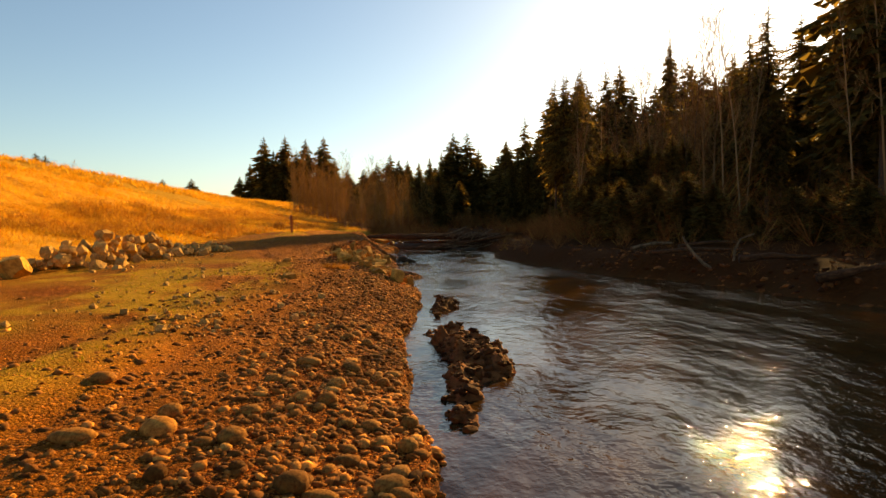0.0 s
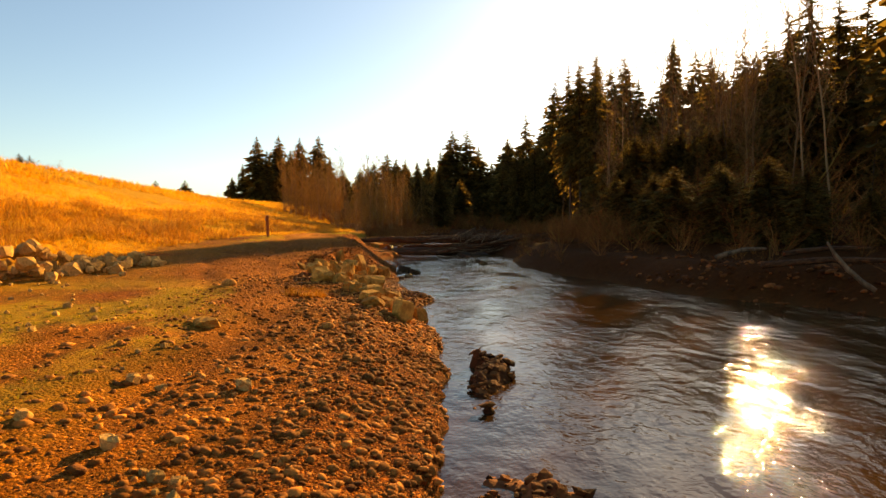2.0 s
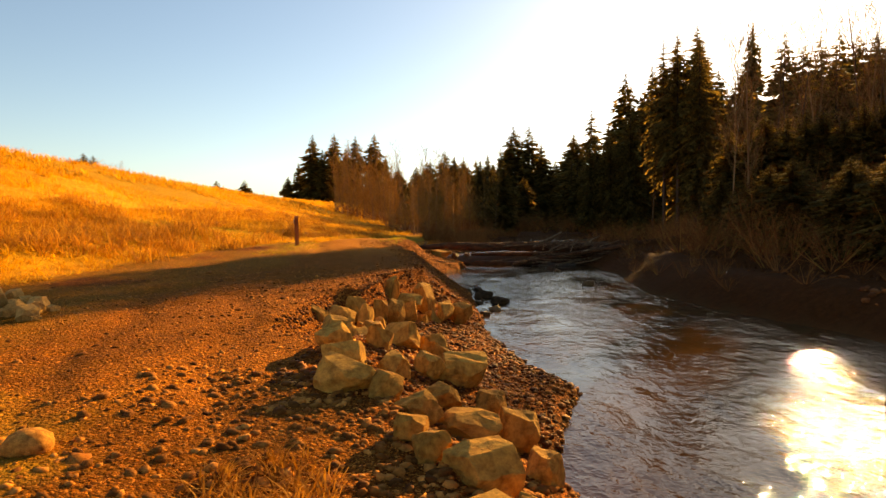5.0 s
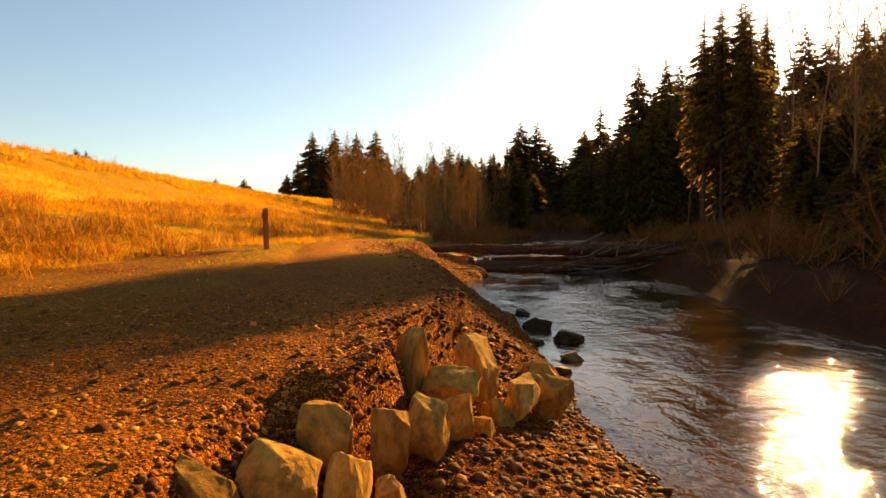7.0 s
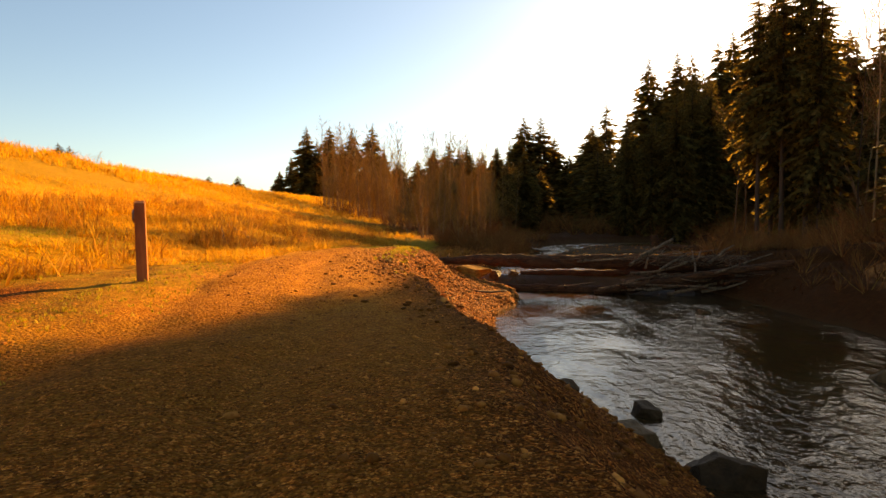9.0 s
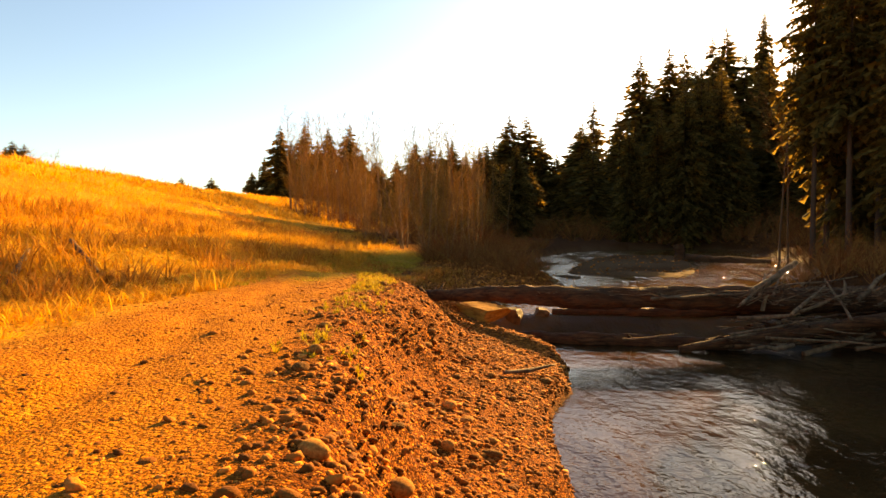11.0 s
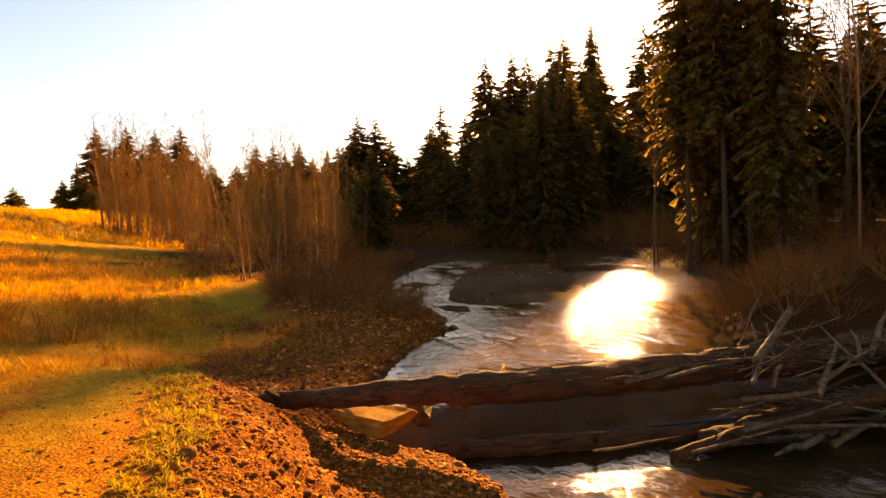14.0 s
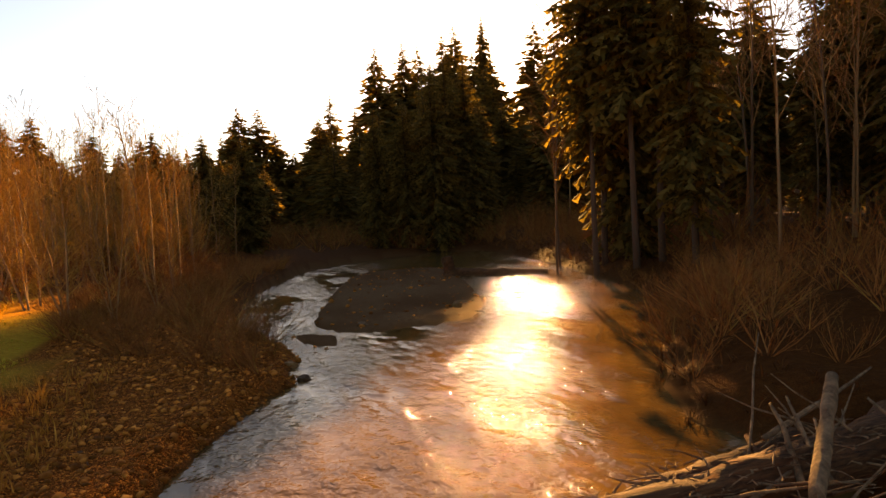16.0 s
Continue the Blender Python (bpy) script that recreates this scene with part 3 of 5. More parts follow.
# a row added across the sun's line, so that its shadow covers the far bank
for k in range(9):
    across, along = -3.5 - 1.15 * k, 60 + 3.5 * rng.random()
    plant(fir_first, FIRS, (4, 0, 1)[k % 3], "fir_tree", ("trunk", "crown"), across * ca + along * sa, along * ca - across * sa, (along - 33) * .302 - .6 + .9 * rng.random(), "young dark green fir at the wood's edge", "firs of the river wood", wide=1.15)
for x, y, h, kind in ((46.3, 107.3, 29, 2), (44.2, 93, 21.5, 7), (39.6, 82.7, 17.5, 2), (52, 90, 22, 6), (50, 78, 19, 7)):
    plant(fir_first, FIRS, kind, "fir_tree", ("trunk", "crown"), x, y, h, "dark green fir among bare birches", "firs of the river wood", wide=.8)
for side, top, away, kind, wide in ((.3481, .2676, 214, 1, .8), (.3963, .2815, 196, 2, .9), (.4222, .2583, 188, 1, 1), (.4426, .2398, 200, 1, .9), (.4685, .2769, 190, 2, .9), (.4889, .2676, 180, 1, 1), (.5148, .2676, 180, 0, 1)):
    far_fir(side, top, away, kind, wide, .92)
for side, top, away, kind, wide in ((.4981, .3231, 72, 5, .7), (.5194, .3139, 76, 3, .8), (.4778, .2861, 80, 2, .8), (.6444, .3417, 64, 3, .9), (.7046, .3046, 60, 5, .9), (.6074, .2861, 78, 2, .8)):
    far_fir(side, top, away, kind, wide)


def limb(pieces, r, start, way, length, radius, level_, spread, sides, curl=.12):
    """A bent, tapering branch with smaller ones on it; thin wood goes to pieces[1]."""
    start, d = np.array(start, float), np.array(way, float)
    if level_ >= 2 or (level_ == 1 and sides == 3):
        radius = max(radius, .0012)
        # a single thin spike
        d = d + np.array([0, 0, .25])
        d /= np.linalg.norm(d)
        u = np.cross(d, (.3, .5, .8))
        u /= np.linalg.norm(u) + 1e-9
        w = np.cross(d, u)
        pts = [start, start + d * length]
        pieces[1].append((np.array([start + u * radius, start - u * radius * .5 + w * radius * .87, start - u * radius * .5 - w * radius * .87, pts[1]]), np.array([(0, 1, 3), (1, 2, 3), (2, 0, 3)])))
        steps = 1
    else:
        steps = (7 if sides > 3 else 3, 3)[level_]
        p, pts = start, [start]
        for _ in range(steps):
            d = d + (r.random(3) - .5) * curl * (1 if level_ == 0 else 2.5) + np.array([0, 0, .14 if level_ else .05])
            d /= np.linalg.norm(d)
            p = p + d * length / steps
            pts.append(p)
        radii = radius * (1 - np.linspace(0, 1, steps + 1)) ** .8 + radius * .1
        pieces[0 if level_ == 0 else 1].append(tube(pts, radii, sides if level_ == 0 else 3, cap=False))
    if level_ >= spread["deep"]:
        return
    for k in range(spread["count"][level_]):
        q = spread["from"][level_] + (1 - spread["from"][level_]) * (k + r.random()) / spread["count"][level_]
        i = min(int(q * steps), steps - 1)
        at = pts[i] + (pts[i + 1] - pts[i]) * (q * steps - i)
        along = pts[i + 1] - pts[i]
        along = along / np.linalg.norm(along)
        off = np.cross(along, r.random(3) - .5)
        off /= np.linalg.norm(off) + 1e-9
        open_ = spread["open"][level_] * (.7 + .6 * r.random())
        limb(pieces, r, at, along * math.cos(open_) + off * math.sin(open_), length * spread["long"][level_] * (1.15 - .75 * q) * (.6 + .7 * r.random()), radius * .42 * (1.1 - .6 * q), level_ + 1, spread, sides, curl)


def bare_tree(seed, stems, spread, radius, bark, twig, lean=.12, sides=5, curl=.12):
    r = np.random.default_rng(seed)
    pieces = ([], [])
    for s in range(stems):
        a = r.random() * 6.283
        tilt = lean * (.3 + r.random()) if stems > 1 else lean * r.random()
        start = (math.cos(a) * .02 * stems ** .5 * r.random() * (stems > 1), math.sin(a) * .02 * stems ** .5 * r.random() * (stems > 1), 0)
        limb(pieces, r, start, (math.cos(a) * tilt, math.sin(a) * tilt, 1), .95 * (.62 + .38 * r.random() if s else 1), radius * (.6 + .4 * r.random() if s else 1), 0, spread, sides, curl)
    return mesh_of("trunk", *join(pieces[0]), bark, True), mesh_of("crown", *join(pieces[1]), twig)


TALL = dict(deep=3, count=(22, 6, 3), open=(.6, .65, .6), long=(.27, .42, .5), **{"from": (.32, .25, .3)})
THIN = dict(deep=3, count=(24, 6, 3), open=(.95, .8, .7), long=(.22, .45, .55), **{"from": (.16, .12, .25)})
BUSH = dict(deep=2, count=(6, 4), open=(.6, .7), long=(.55, .5), **{"from": (.1, .15)})
BIRCHES = [bare_tree(21, 1, TALL, .0045, BIRCH_BARK, BIRCH_TWIG, .10), bare_tree(22, 1, TALL, .0042, BIRCH_BARK, BIRCH_TWIG, .16), bare_tree(23, 2, TALL, .0045, ALDER_BARK, BIRCH_TWIG, .14), bare_tree(24, 1, TALL, .0042, ALDER_BARK, BIRCH_TWIG, .1)]
ALDERS = [bare_tree(31, 2, THIN, .0058, ALDER_BARK, TWIG, .12), bare_tree(32, 3, THIN, .005, ALDER_BARK, TWIG, .2), bare_tree(33, 1, THIN, .0065, ALDER_BARK, TWIG, .08), bare_tree(34, 2, THIN, .0065, ALDER_BARK, TWIG, .1)]
SHRUBS = [bare_tree(41 + k, 11, BUSH, .008, DARK_TWIG, DARK_TWIG, .95, 3, .25) for k in range(3)]
SCRUB = [bare_tree(46 + k, 12, BUSH, .007, TWIG, TWIG, .8, 3, .25) for k in range(2)]
birch_first, alder_first, shrub_first = {}, {}, {}



def joined_stuff(name, kinds, spots, mat, label, category):
    """Many plants that nobody could count, as one mesh."""
    arrays = {}
    for k, pair in enumerate(kinds):
        vs, fs, n = [], [], 0
        for me in pair:
            v = np.empty(len(me.vertices) * 3, np.float32)
            me.vertices.foreach_get("co", v)
            f = np.empty(len(me.loops), np.int32)
            me.loops.foreach_get("vertex_index", f)
            vs.append(v.reshape(-1, 3))
            fs.append(f.reshape(-1, 3) + n)
            n += len(vs[-1])
        arrays[k] = (np.concatenate(vs), np.concatenate(fs))
    pieces = []
    for x, y, h, k, wide in spots:
        v, f = arrays[k]
        a = rng.random() * 6.283
        c, q = math.cos(a), math.sin(a)
        w = np.stack([(v[:, 0] * c - v[:, 1] * q) * h * wide + x, (v[:, 0] * q + v[:, 1] * c) * h * wide + y, v[:, 2] * h + ground_z(x, y) - .05], 1)
        pieces.append((w, f))
    return tagged(new(name, mesh_of(name, *join(pieces), mat)), label, category, kind="stuff")


def rough_fir(seed):
    """A low fir of a distant wood: few, broad boughs."""
    r = np.random.default_rng(seed)
    V, F, n = [], [], 0
    for z in np.arange(.03, .97, .05):
        reach = .2 * min(1, 1.9 * (1 - z)) + .01
        for k in range(7):
            a, w = r.random() * 6.283, .45 + .25 * r.random()
            L = reach * (.7 + .5 * r.random())
            V += [(0, 0, z + .04), (L * math.cos(a - w), L * math.sin(a - w), z - .06 * r.random()), (L * math.cos(a + w), L * math.sin(a + w), z - .06 * r.random())]
            F.append((n, n + 1, n + 2))
            n += 3
    return (mesh_of("bough", np.array(V), np.array(F), NEEDLE),)


# the woods on the far bank: firs and bare birches behind a dark edge of brush
count = 0
while count < 95:
    x, y = 12 + 120 * rng.random(), -25 + 230 * rng.random()
    gap = x - float(right_shore(y))
    if gap < 15 or (y < 40 and math.hypot(x, y + 4) < 42) or (y > 110 and x < 34) or math.hypot(x, y) > 190:
        continue
    count += 1
    h = min((15 + 14 * rng.random()) * (1 + .2 * (gap > 40)), sun_limit(x, y, .84) - ground_z(x, y))
    if h < 5:
        continue
    plant(*((fir_first, FIRS) if math.hypot(x, y - 20) < 85 else (far_first, FAR_FIRS)), (6, 7, 3, 6, 5, 2)[int(rng.integers(0, 6))], "fir_tree", ("trunk", "crown"), x, y, h, "dark green fir among bare birches", "firs of the river wood", wide=.95 + .3 * rng.random())
count = 0
while count < 44:
    x, y = 12 + 75 * rng.random(), -15 + 150 * rng.random()
    gap = x - float(right_shore(y))
    if gap < 12 or gap > 48 or (y > 48 and gap < 17) or (y > 108 and x < 30):
        continue
    count += 1
    h = min(13 + 13 * rng.random(), sun_limit(x, y, .95) + 1)
    if h < 5:
        continue
    plant(birch_first, BIRCHES, int(rng.integers(0, 4)), "birch_tree", ("trunk", "crown"), x, y, h, "tall leafless birch with a pale trunk", "bare trees of the river wood")
# birches added in the sun's line, their twigs filter its glint
for across, along, h in ((-3.3, 72, 23), (-1.4, 70, 22.5), (-4.3, 76, 23.5), (1.8, 70, 22), (-22.7, 80, 17), (-22.2, 84, 18)):
    plant(birch_first, BIRCHES, int(along) % 4, "birch_tree", ("trunk", "crown"), across * ca + along * sa, along * ca - across * sa, h, "tall leafless birch with a pale trunk", "bare trees of the river wood")
# a belt of extra birches, added to dim the sunlight on the near ground
for k in range(14):
    away, across = 48 + 45 * rng.random(), -16 + 18.5 * rng.random()
    x, y = across * ca + away * sa, -across * sa + away * ca
    if x - float(right_shore(y)) > 6:
        plant(birch_first, BIRCHES, k % 4, "birch_tree", ("trunk", "crown"), x, y, min(17 + 9 * rng.random(), .285 * (away - 6)), "tall leafless birch with a pale trunk", "bare trees of the river wood")
for x, y, h in ((18, 116, 17), (21, 115, 21.5), (24, 118, 23), (15, 118, 16), (27, 119, 23), (29.5, 121, 18), (22, 122, 17), (16.5, 121, 17), (19.5, 119, 17.5)):
    plant(fir_first, FIRS, (0, 2, 1)[int(x) % 3], "fir_tree", ("trunk", "crown"), x, y, h, "dark green fir among bare birches", "firs of the river wood", wide=.82)
# young firs added as sun blockers, to keep the far bank dark
for k in range(24):
    y = 13 + 1.6 * k + rng.random()
    x = float(right_shore(y)) + 6.8 + 2.8 * rng.random()
    plant(fir_first, FIRS, 4, "fir_tree", ("trunk", "crown"), x, y, (2.2 + .9 * rng.random()) * (1.5 if y > 29 else 1), "dark young fir in far-bank undergrowth", "young firs on the far bank", wide=1.5)
brush = []
for y in np.arange(-18, 118, 1.7):
    x0 = float(right_shore(y))
    if not 52.5 < y < 60 and (y < 13 or y > 33 or int(y * 5) % 4 == 0):
        if int(y * 2) % 3 == 0:
            plant(shrub_first, SHRUBS, int(rng.integers(0, 3)), "shrub", ("trunk", "crown"), x0 + 1.0 + 1.4 * rng.random(), y + rng.random(), 1.1 * (.7 + .6 * rng.random()), "dark leafless riverside brush", "brush on the far bank", wide=1.2)
        else:
            brush.append((x0 + .7 + 1.6 * rng.random(), y + rng.random(), 1.0 * (.6 + .7 * rng.random()), int(rng.integers(0, 3)), 1.3))
    low = .68 if 48 < y < 76 else 1
    for away, tall in (((3.6, 1.0), (5.6, 1.8), (8.2, 3.2), (11.5, 4.6)) if 12 < y < 34 else ((3.0, 2.0), (5.2, 3.0), (8.0, 4.0), (11.5, 5.2))):
        if away > 11 and int(y * 10) % 2:
            continue
        brush.append((x0 + away + 2.0 * rng.random(), y + rng.random(), low * tall * (.65 + .6 * rng.random()), int(rng.integers(0, 3)), 1.15))
for k in range(90):
    x, y = -6 + 50 * rng.random(), 113 + 26 * rng.random()
    if y > 110 + .35 * abs(x - 14):
        brush.append((x, y, 2.4 + 2.5 * rng.random(), k % 3, 1.15))
# extra brush, added to cover and shade the bare mound beside the log jam
for k in range(44):
    y = 56.5 + 10 * rng.random()
    brush.append((float(right_shore(y)) + 1.4 + 5 * rng.random(), y + 2, .9 + 1.1 * rng.random(), k % 3, 1.4))
joined_stuff("brush", SHRUBS, brush, DARK_TWIG, "tangle of dark leafless brush along the wood", "brush")
for k in range(60):
    x, y = -30 + 110 * rng.random(), 138 + 60 * rng.random()
    h = min(14 + 14 * rng.random(), sun_limit(x, y, .8) - ground_z(x, y))
    if x < -5:
        h = min(h, 9 + 5 * rng.random())
    elif x < 14:
        h = min(h, 12)
    plant(far_first, FAR_FIRS, int(rng.integers(0, 6)), "fir_tree", ("trunk", "crown"), x, y, h, "dark green fir among bare birches", "firs of the river wood", wide=1.2)
far = []
for k in range(520):
    x, y = (-95 + 330 * rng.random(), 215 + 90 * rng.random()) if k < 330 else (95 + 80 * rng.random(), -60 + 290 * rng.random())
    if x < -20 and y < 262:
        continue
    h = (13 + 9 * rng.random()) * (.6 if x < -25 else .3 if k >= 330 else 1)
    far.append((x, y, max(4, min(h, sun_limit(x, y, .8) - ground_z(x, y))), k % 3, 1.1))
joined_stuff("distant_wood", [rough_fir(201), rough_fir(202), rough_fir(203)], far, NEEDLE, "dark distant fir wood closing the view", "woodland")

# the alder thicket between track and pool: a tall stand behind, a second one nearer, and a few spreading trees in front
def inside(x, y, ring):
    hit = False
    for (ax, ay), (bx, by) in zip(ring, ring[1:] + ring[:1]):
        if (ay > y) != (by > y) and x < ax + (y - ay) / (by - ay) * (bx - ax):
            hit = not hit
    return hit


def stand(ring, count, low, high, wide, brush_tall):
    """Alders inside a ring on the plan, with brush below them."""
    xs, ys = [p[0] for p in ring], [p[1] for p in ring]
    n = 0
    while n < count:
        x, y = min(xs) + (max(xs) - min(xs)) * rng.random(), min(ys) + (max(ys) - min(ys)) * rng.random()
        if not inside(x, y, ring):
            continue
        n += 1
        plant(alder_first, ALDERS, int(rng.integers(0, 4)), "alder_tree", ("trunk", "crown"), x, y, low + (high - low) * rng.random(), "slender leafless alder with tan twigs", "alder thicket", wide=wide * (.8 + .4 * rng.random()))
        if n % 2:
            plant(shrub_first, SHRUBS, n % 3, "shrub", ("trunk", "crown"), x + rng.random() * 2 - 1, y + rng.random() * 2 - 1, brush_tall * (.7 + .6 * rng.random()), "dark leafless brush below alders", "brush of the thicket", wide=1.2)


stand([(-28.5, 114), (-22, 101), (-15.5, 99), (-15.5, 112), (-19, 124)], 66, 8.0, 12.6, .75, 2.4)
stand([(-14.5, 90), (-9.5, 81), (-4.5, 84), (-3, 96), (-9, 104)], 58, 6.5, 10.2, .8, 2.6)
stand([(-13.5, 84), (-9.5, 75), (-4.6, 76), (-4.0, 83), (-8, 86)], 16, 3.6, 6.2, .9, 2.2)
stand([(-4.5, 98), (0, 96), (3, 128), (-12, 128)], 30, 7.0, 11.0, .8, 3.0)
for x, y, h in ((-10.8, 102, 10.2), (-7.2, 110, 11.4), (-3.2, 112, 11.4), (.5, 116, 12)):
    plant(fir_first, FIRS, 4, "fir_tree", ("trunk", "crown"), x, y, h, "dark green fir behind bare alders", "firs of the river wood", wide=.9)
under = []
for k in range(280):
    y = 63.5 + 34 * rng.random() ** 1.3
    edge_x = float(shore(y))
    x = edge_x - .5 - 5.5 * rng.random()
    if x > np.interp(y, [63, 66.5, 72, 79, 95], [-6.2, -5.6, -8.0, -11, -14]) and y > 66.5 - .6 * (x + 6):
        under.append((x, y, .5 + 1.2 * rng.random(), k % 3, 1.4))
joined_stuff("brush", SHRUBS, under, DARK_TWIG, "dark brown brush under the alders beside the pool", "brush")
for x, y, h in ((-7.4, 72.5, 6.4), (-6.2, 73.4, 5.2), (-9.0, 74.8, 6.8), (-5.0, 75.5, 4.4), (-10.6, 77.5, 6.0)):
    plant(alder_first, ALDERS, 1, "alder_tree", ("trunk", "crown"), x, y, h, "spreading leafless alder with pale bare limbs", "alder thicket", wide=1.15)
for x, y, h in ((-15.2, 108, 13.6), (-13.4, 110, 13.0), (-12.0, 113, 13.4), (-8.2, 104, 12.4), (-7.0, 107, 11.6)):
    plant(birch_first, BIRCHES, 3, "birch_tree", ("trunk", "crown"), x, y, h, "tall leafless birch with a pale trunk", "bare trees of the river wood")

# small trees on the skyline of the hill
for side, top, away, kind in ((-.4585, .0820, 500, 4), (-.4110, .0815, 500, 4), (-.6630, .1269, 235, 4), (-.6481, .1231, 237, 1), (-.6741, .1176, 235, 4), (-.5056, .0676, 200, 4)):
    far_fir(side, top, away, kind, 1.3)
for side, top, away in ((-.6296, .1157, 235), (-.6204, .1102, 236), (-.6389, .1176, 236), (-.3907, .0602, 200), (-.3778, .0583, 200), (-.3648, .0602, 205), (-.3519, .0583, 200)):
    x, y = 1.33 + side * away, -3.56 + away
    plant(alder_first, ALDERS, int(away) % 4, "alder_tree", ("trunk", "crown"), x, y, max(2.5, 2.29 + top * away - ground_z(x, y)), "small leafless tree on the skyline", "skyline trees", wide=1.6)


# ---- rocks of the bank ----
COBBLES = [rock_mesh("cobble", COBBLE, 6, 90 + k, s, 2, True) for k, s in enumerate([(1.2, 1, .7), (1, 1, .8), (1.4, .9, .6), (1.1, .8, .65), (1, .9, .9)])]


def set_rock(kinds, kind, x, y, size, turn, label, group, z=None, tilt=0.0, name="boulder"):
    z = ground_z(x, y) - .12 * size if z is None else z
    ob = tagged(new(name, kinds[kind]), label, "rock", group)
    ob.matrix_basis = pose(x, y, z, tilt, tilt * .6, turn) @ Matrix.Diagonal((size, size, size, 1))
    return ob


def block_mesh(name, mat, seed, planes=11):
    """A broken quarry block: a box split along random planes, its edges chipped. About .8 across and .66 high."""
    r = np.random.default_rng(seed)
    bm = bmesh.new()
    bmesh.ops.create_cube(bm, size=1)
    bmesh.ops.rotate(bm, verts=list(bm.verts), matrix=Euler((r.normal() * .16, r.normal() * .16, r.random() * 6.28)).to_matrix())
    for _ in range(planes):
        n = Vector([r.choice((-1, 1)) * (.25 + .75 * r.random()) for _ in range(3)]).normalized()
        cut = bmesh.ops.bisect_plane(bm, geom=list(bm.verts) + list(bm.edges) + list(bm.faces), plane_co=n * (.44 + .2 * r.random()), plane_no=n, clear_outer=True)
        rim = [e for e in cut["geom_cut"] if isinstance(e, bmesh.types.BMEdge)]
        if len(rim) > 2:
            bmesh.ops.contextual_create(bm, geom=rim)
    bmesh.ops.remove_doubles(bm, verts=list(bm.verts), dist=.03)
    bmesh.ops.bevel(bm, geom=list(bm.edges), offset=.018, segments=1, affect="EDGES")
    bmesh.ops.triangulate(bm, faces=list(bm.faces))
    for _ in range(2):
        bmesh.ops.subdivide_edges(bm, edges=[e for e in bm.edges if e.calc_length() > .11], cuts=1)
        bmesh.ops.triangulate(bm, faces=list(bm.faces))
    co = np.array([v.co[:] for v in bm.verts])
    low, span = co.min(0), np.ptp(co, 0)
    for v in bm.verts:
        q = Vector((((v.co.x - low[0]) / span[0] - .5) * .8, ((v.co.y - low[1]) / span[1] - .5) * .8, (v.co.z - low[2]) / span[2] * .66))
        v.co = q + Vector((noise.noise(q * 5 + Vector((seed, 0, 0))), noise.noise(q * 5 + Vector((0, seed, 0))), noise.noise(q * 5 + Vector((0, 0, seed))))) * .028 + Vector((noise.noise(q * 14), noise.noise(q * 14 + Vector((7, 0, 0))), noise.noise(q * 14 + Vector((0, 9, 0))))) * .014
    me = bpy.data.meshes.new(name)
    bm.to_mesh(me)
    bm.free()
    me.materials.append(mat)
    return me


BLOCKS = [block_mesh("rock", RIPRAP, 140 + k) for k in range(8)]
WETS = [block_mesh("rock", WET_ROCK, 80 + k, 14) for k in range(3)]


def bank_boulder(x, y, top, wide, deep, tall, kind, turn, tilt):
    """A quarry boulder by its size and the height of its top, or lying on the ground where top is 0."""
    ob = tagged(new("boulder", BLOCKS[kind]), "angular tan quarry boulder on the washed-out bank", "rock", "quarry boulders of the bank")
    ob.matrix_basis = pose(x, y, top - tall if top else ground_z(x, y) - .1, tilt, tilt * .6, 0) @ Matrix.Diagonal((wide / .8, deep / .8, tall / .66, 1)) @ pose(0, 0, 0, 0, 0, turn)


# among the scattered stones of the beach
for row in (
        (-2.85, 12.95, 0, .4, .3, .22, 3, 20, 0),):
    bank_boulder(*row)
# in the hollow of the bank
for row in (
        (-3.98, 24.0, 1.24, .42, .4, .55, 0, 20, 0),
        (-3.76, 24.5, 1.17, .62, .56, .6, 1, 15, 6),
        (-3.24, 24.3, 1.27, .36, .4, .62, 2, 40, 12),
        (-3.0, 24.5, .95, .22, .22, .3, 3, 0, 0),
        (-3.56, 25.0, 1.29, .48, .42, .55, 4, 170, -5),
        (-3.16, 25.3, 1.2, .38, .4, .66, 5, 60, 6),):
    bank_boulder(*row)
# behind the hollow
for row in (
        (-2.92, 25.7, 1.12, .42, .42, .5, 6, 10, 4),
        (-2.7, 26.2, 1.07, .34, .34, .5, 0, 195, 3),
        (-3.22, 27.0, 1.5, .38, .4, .9, 5, 190, 2),
        (-2.82, 26.85, 1.14, .62, .46, .5, 1, 265, 5),
        (-2.52, 27.7, 1.3, .54, .5, .86, 5, 290, -9),
        (-2.06, 27.5, .86, .36, .7, .42, 6, 85, 8),
        (-2.34, 27.2, .72, .42, .4, .4, 2, 90, 0),
        (-2.46, 26.6, .7, .28, .26, .3, 6, 190, 0),
        (-1.72, 27.9, .78, .44, .5, .5, 3, 40, 0),
        (-1.75, 29.2, .66, .5, .5, .6, 1, 40, 0),):
    bank_boulder(*row)
# in front of the hollow
for row in (
        (-3.4, 22.95, 1.2, .56, .5, .46, 4, 75, 5),
        (-2.74, 22.7, 1.17, .5, .46, .5, 6, 170, 5),
        (-2.95, 23.1, 1.1, .34, .34, .4, 0, 70, 3),
        (-3.1, 22.65, 1.12, .28, .3, .4, 1, 10, 0),
        (-2.84, 22.25, 1.14, .3, .3, .4, 7, 10, 0),
        (-3.28, 22.2, 1.2, .44, .38, .4, 2, 190, 4),):
    bank_boulder(*row)
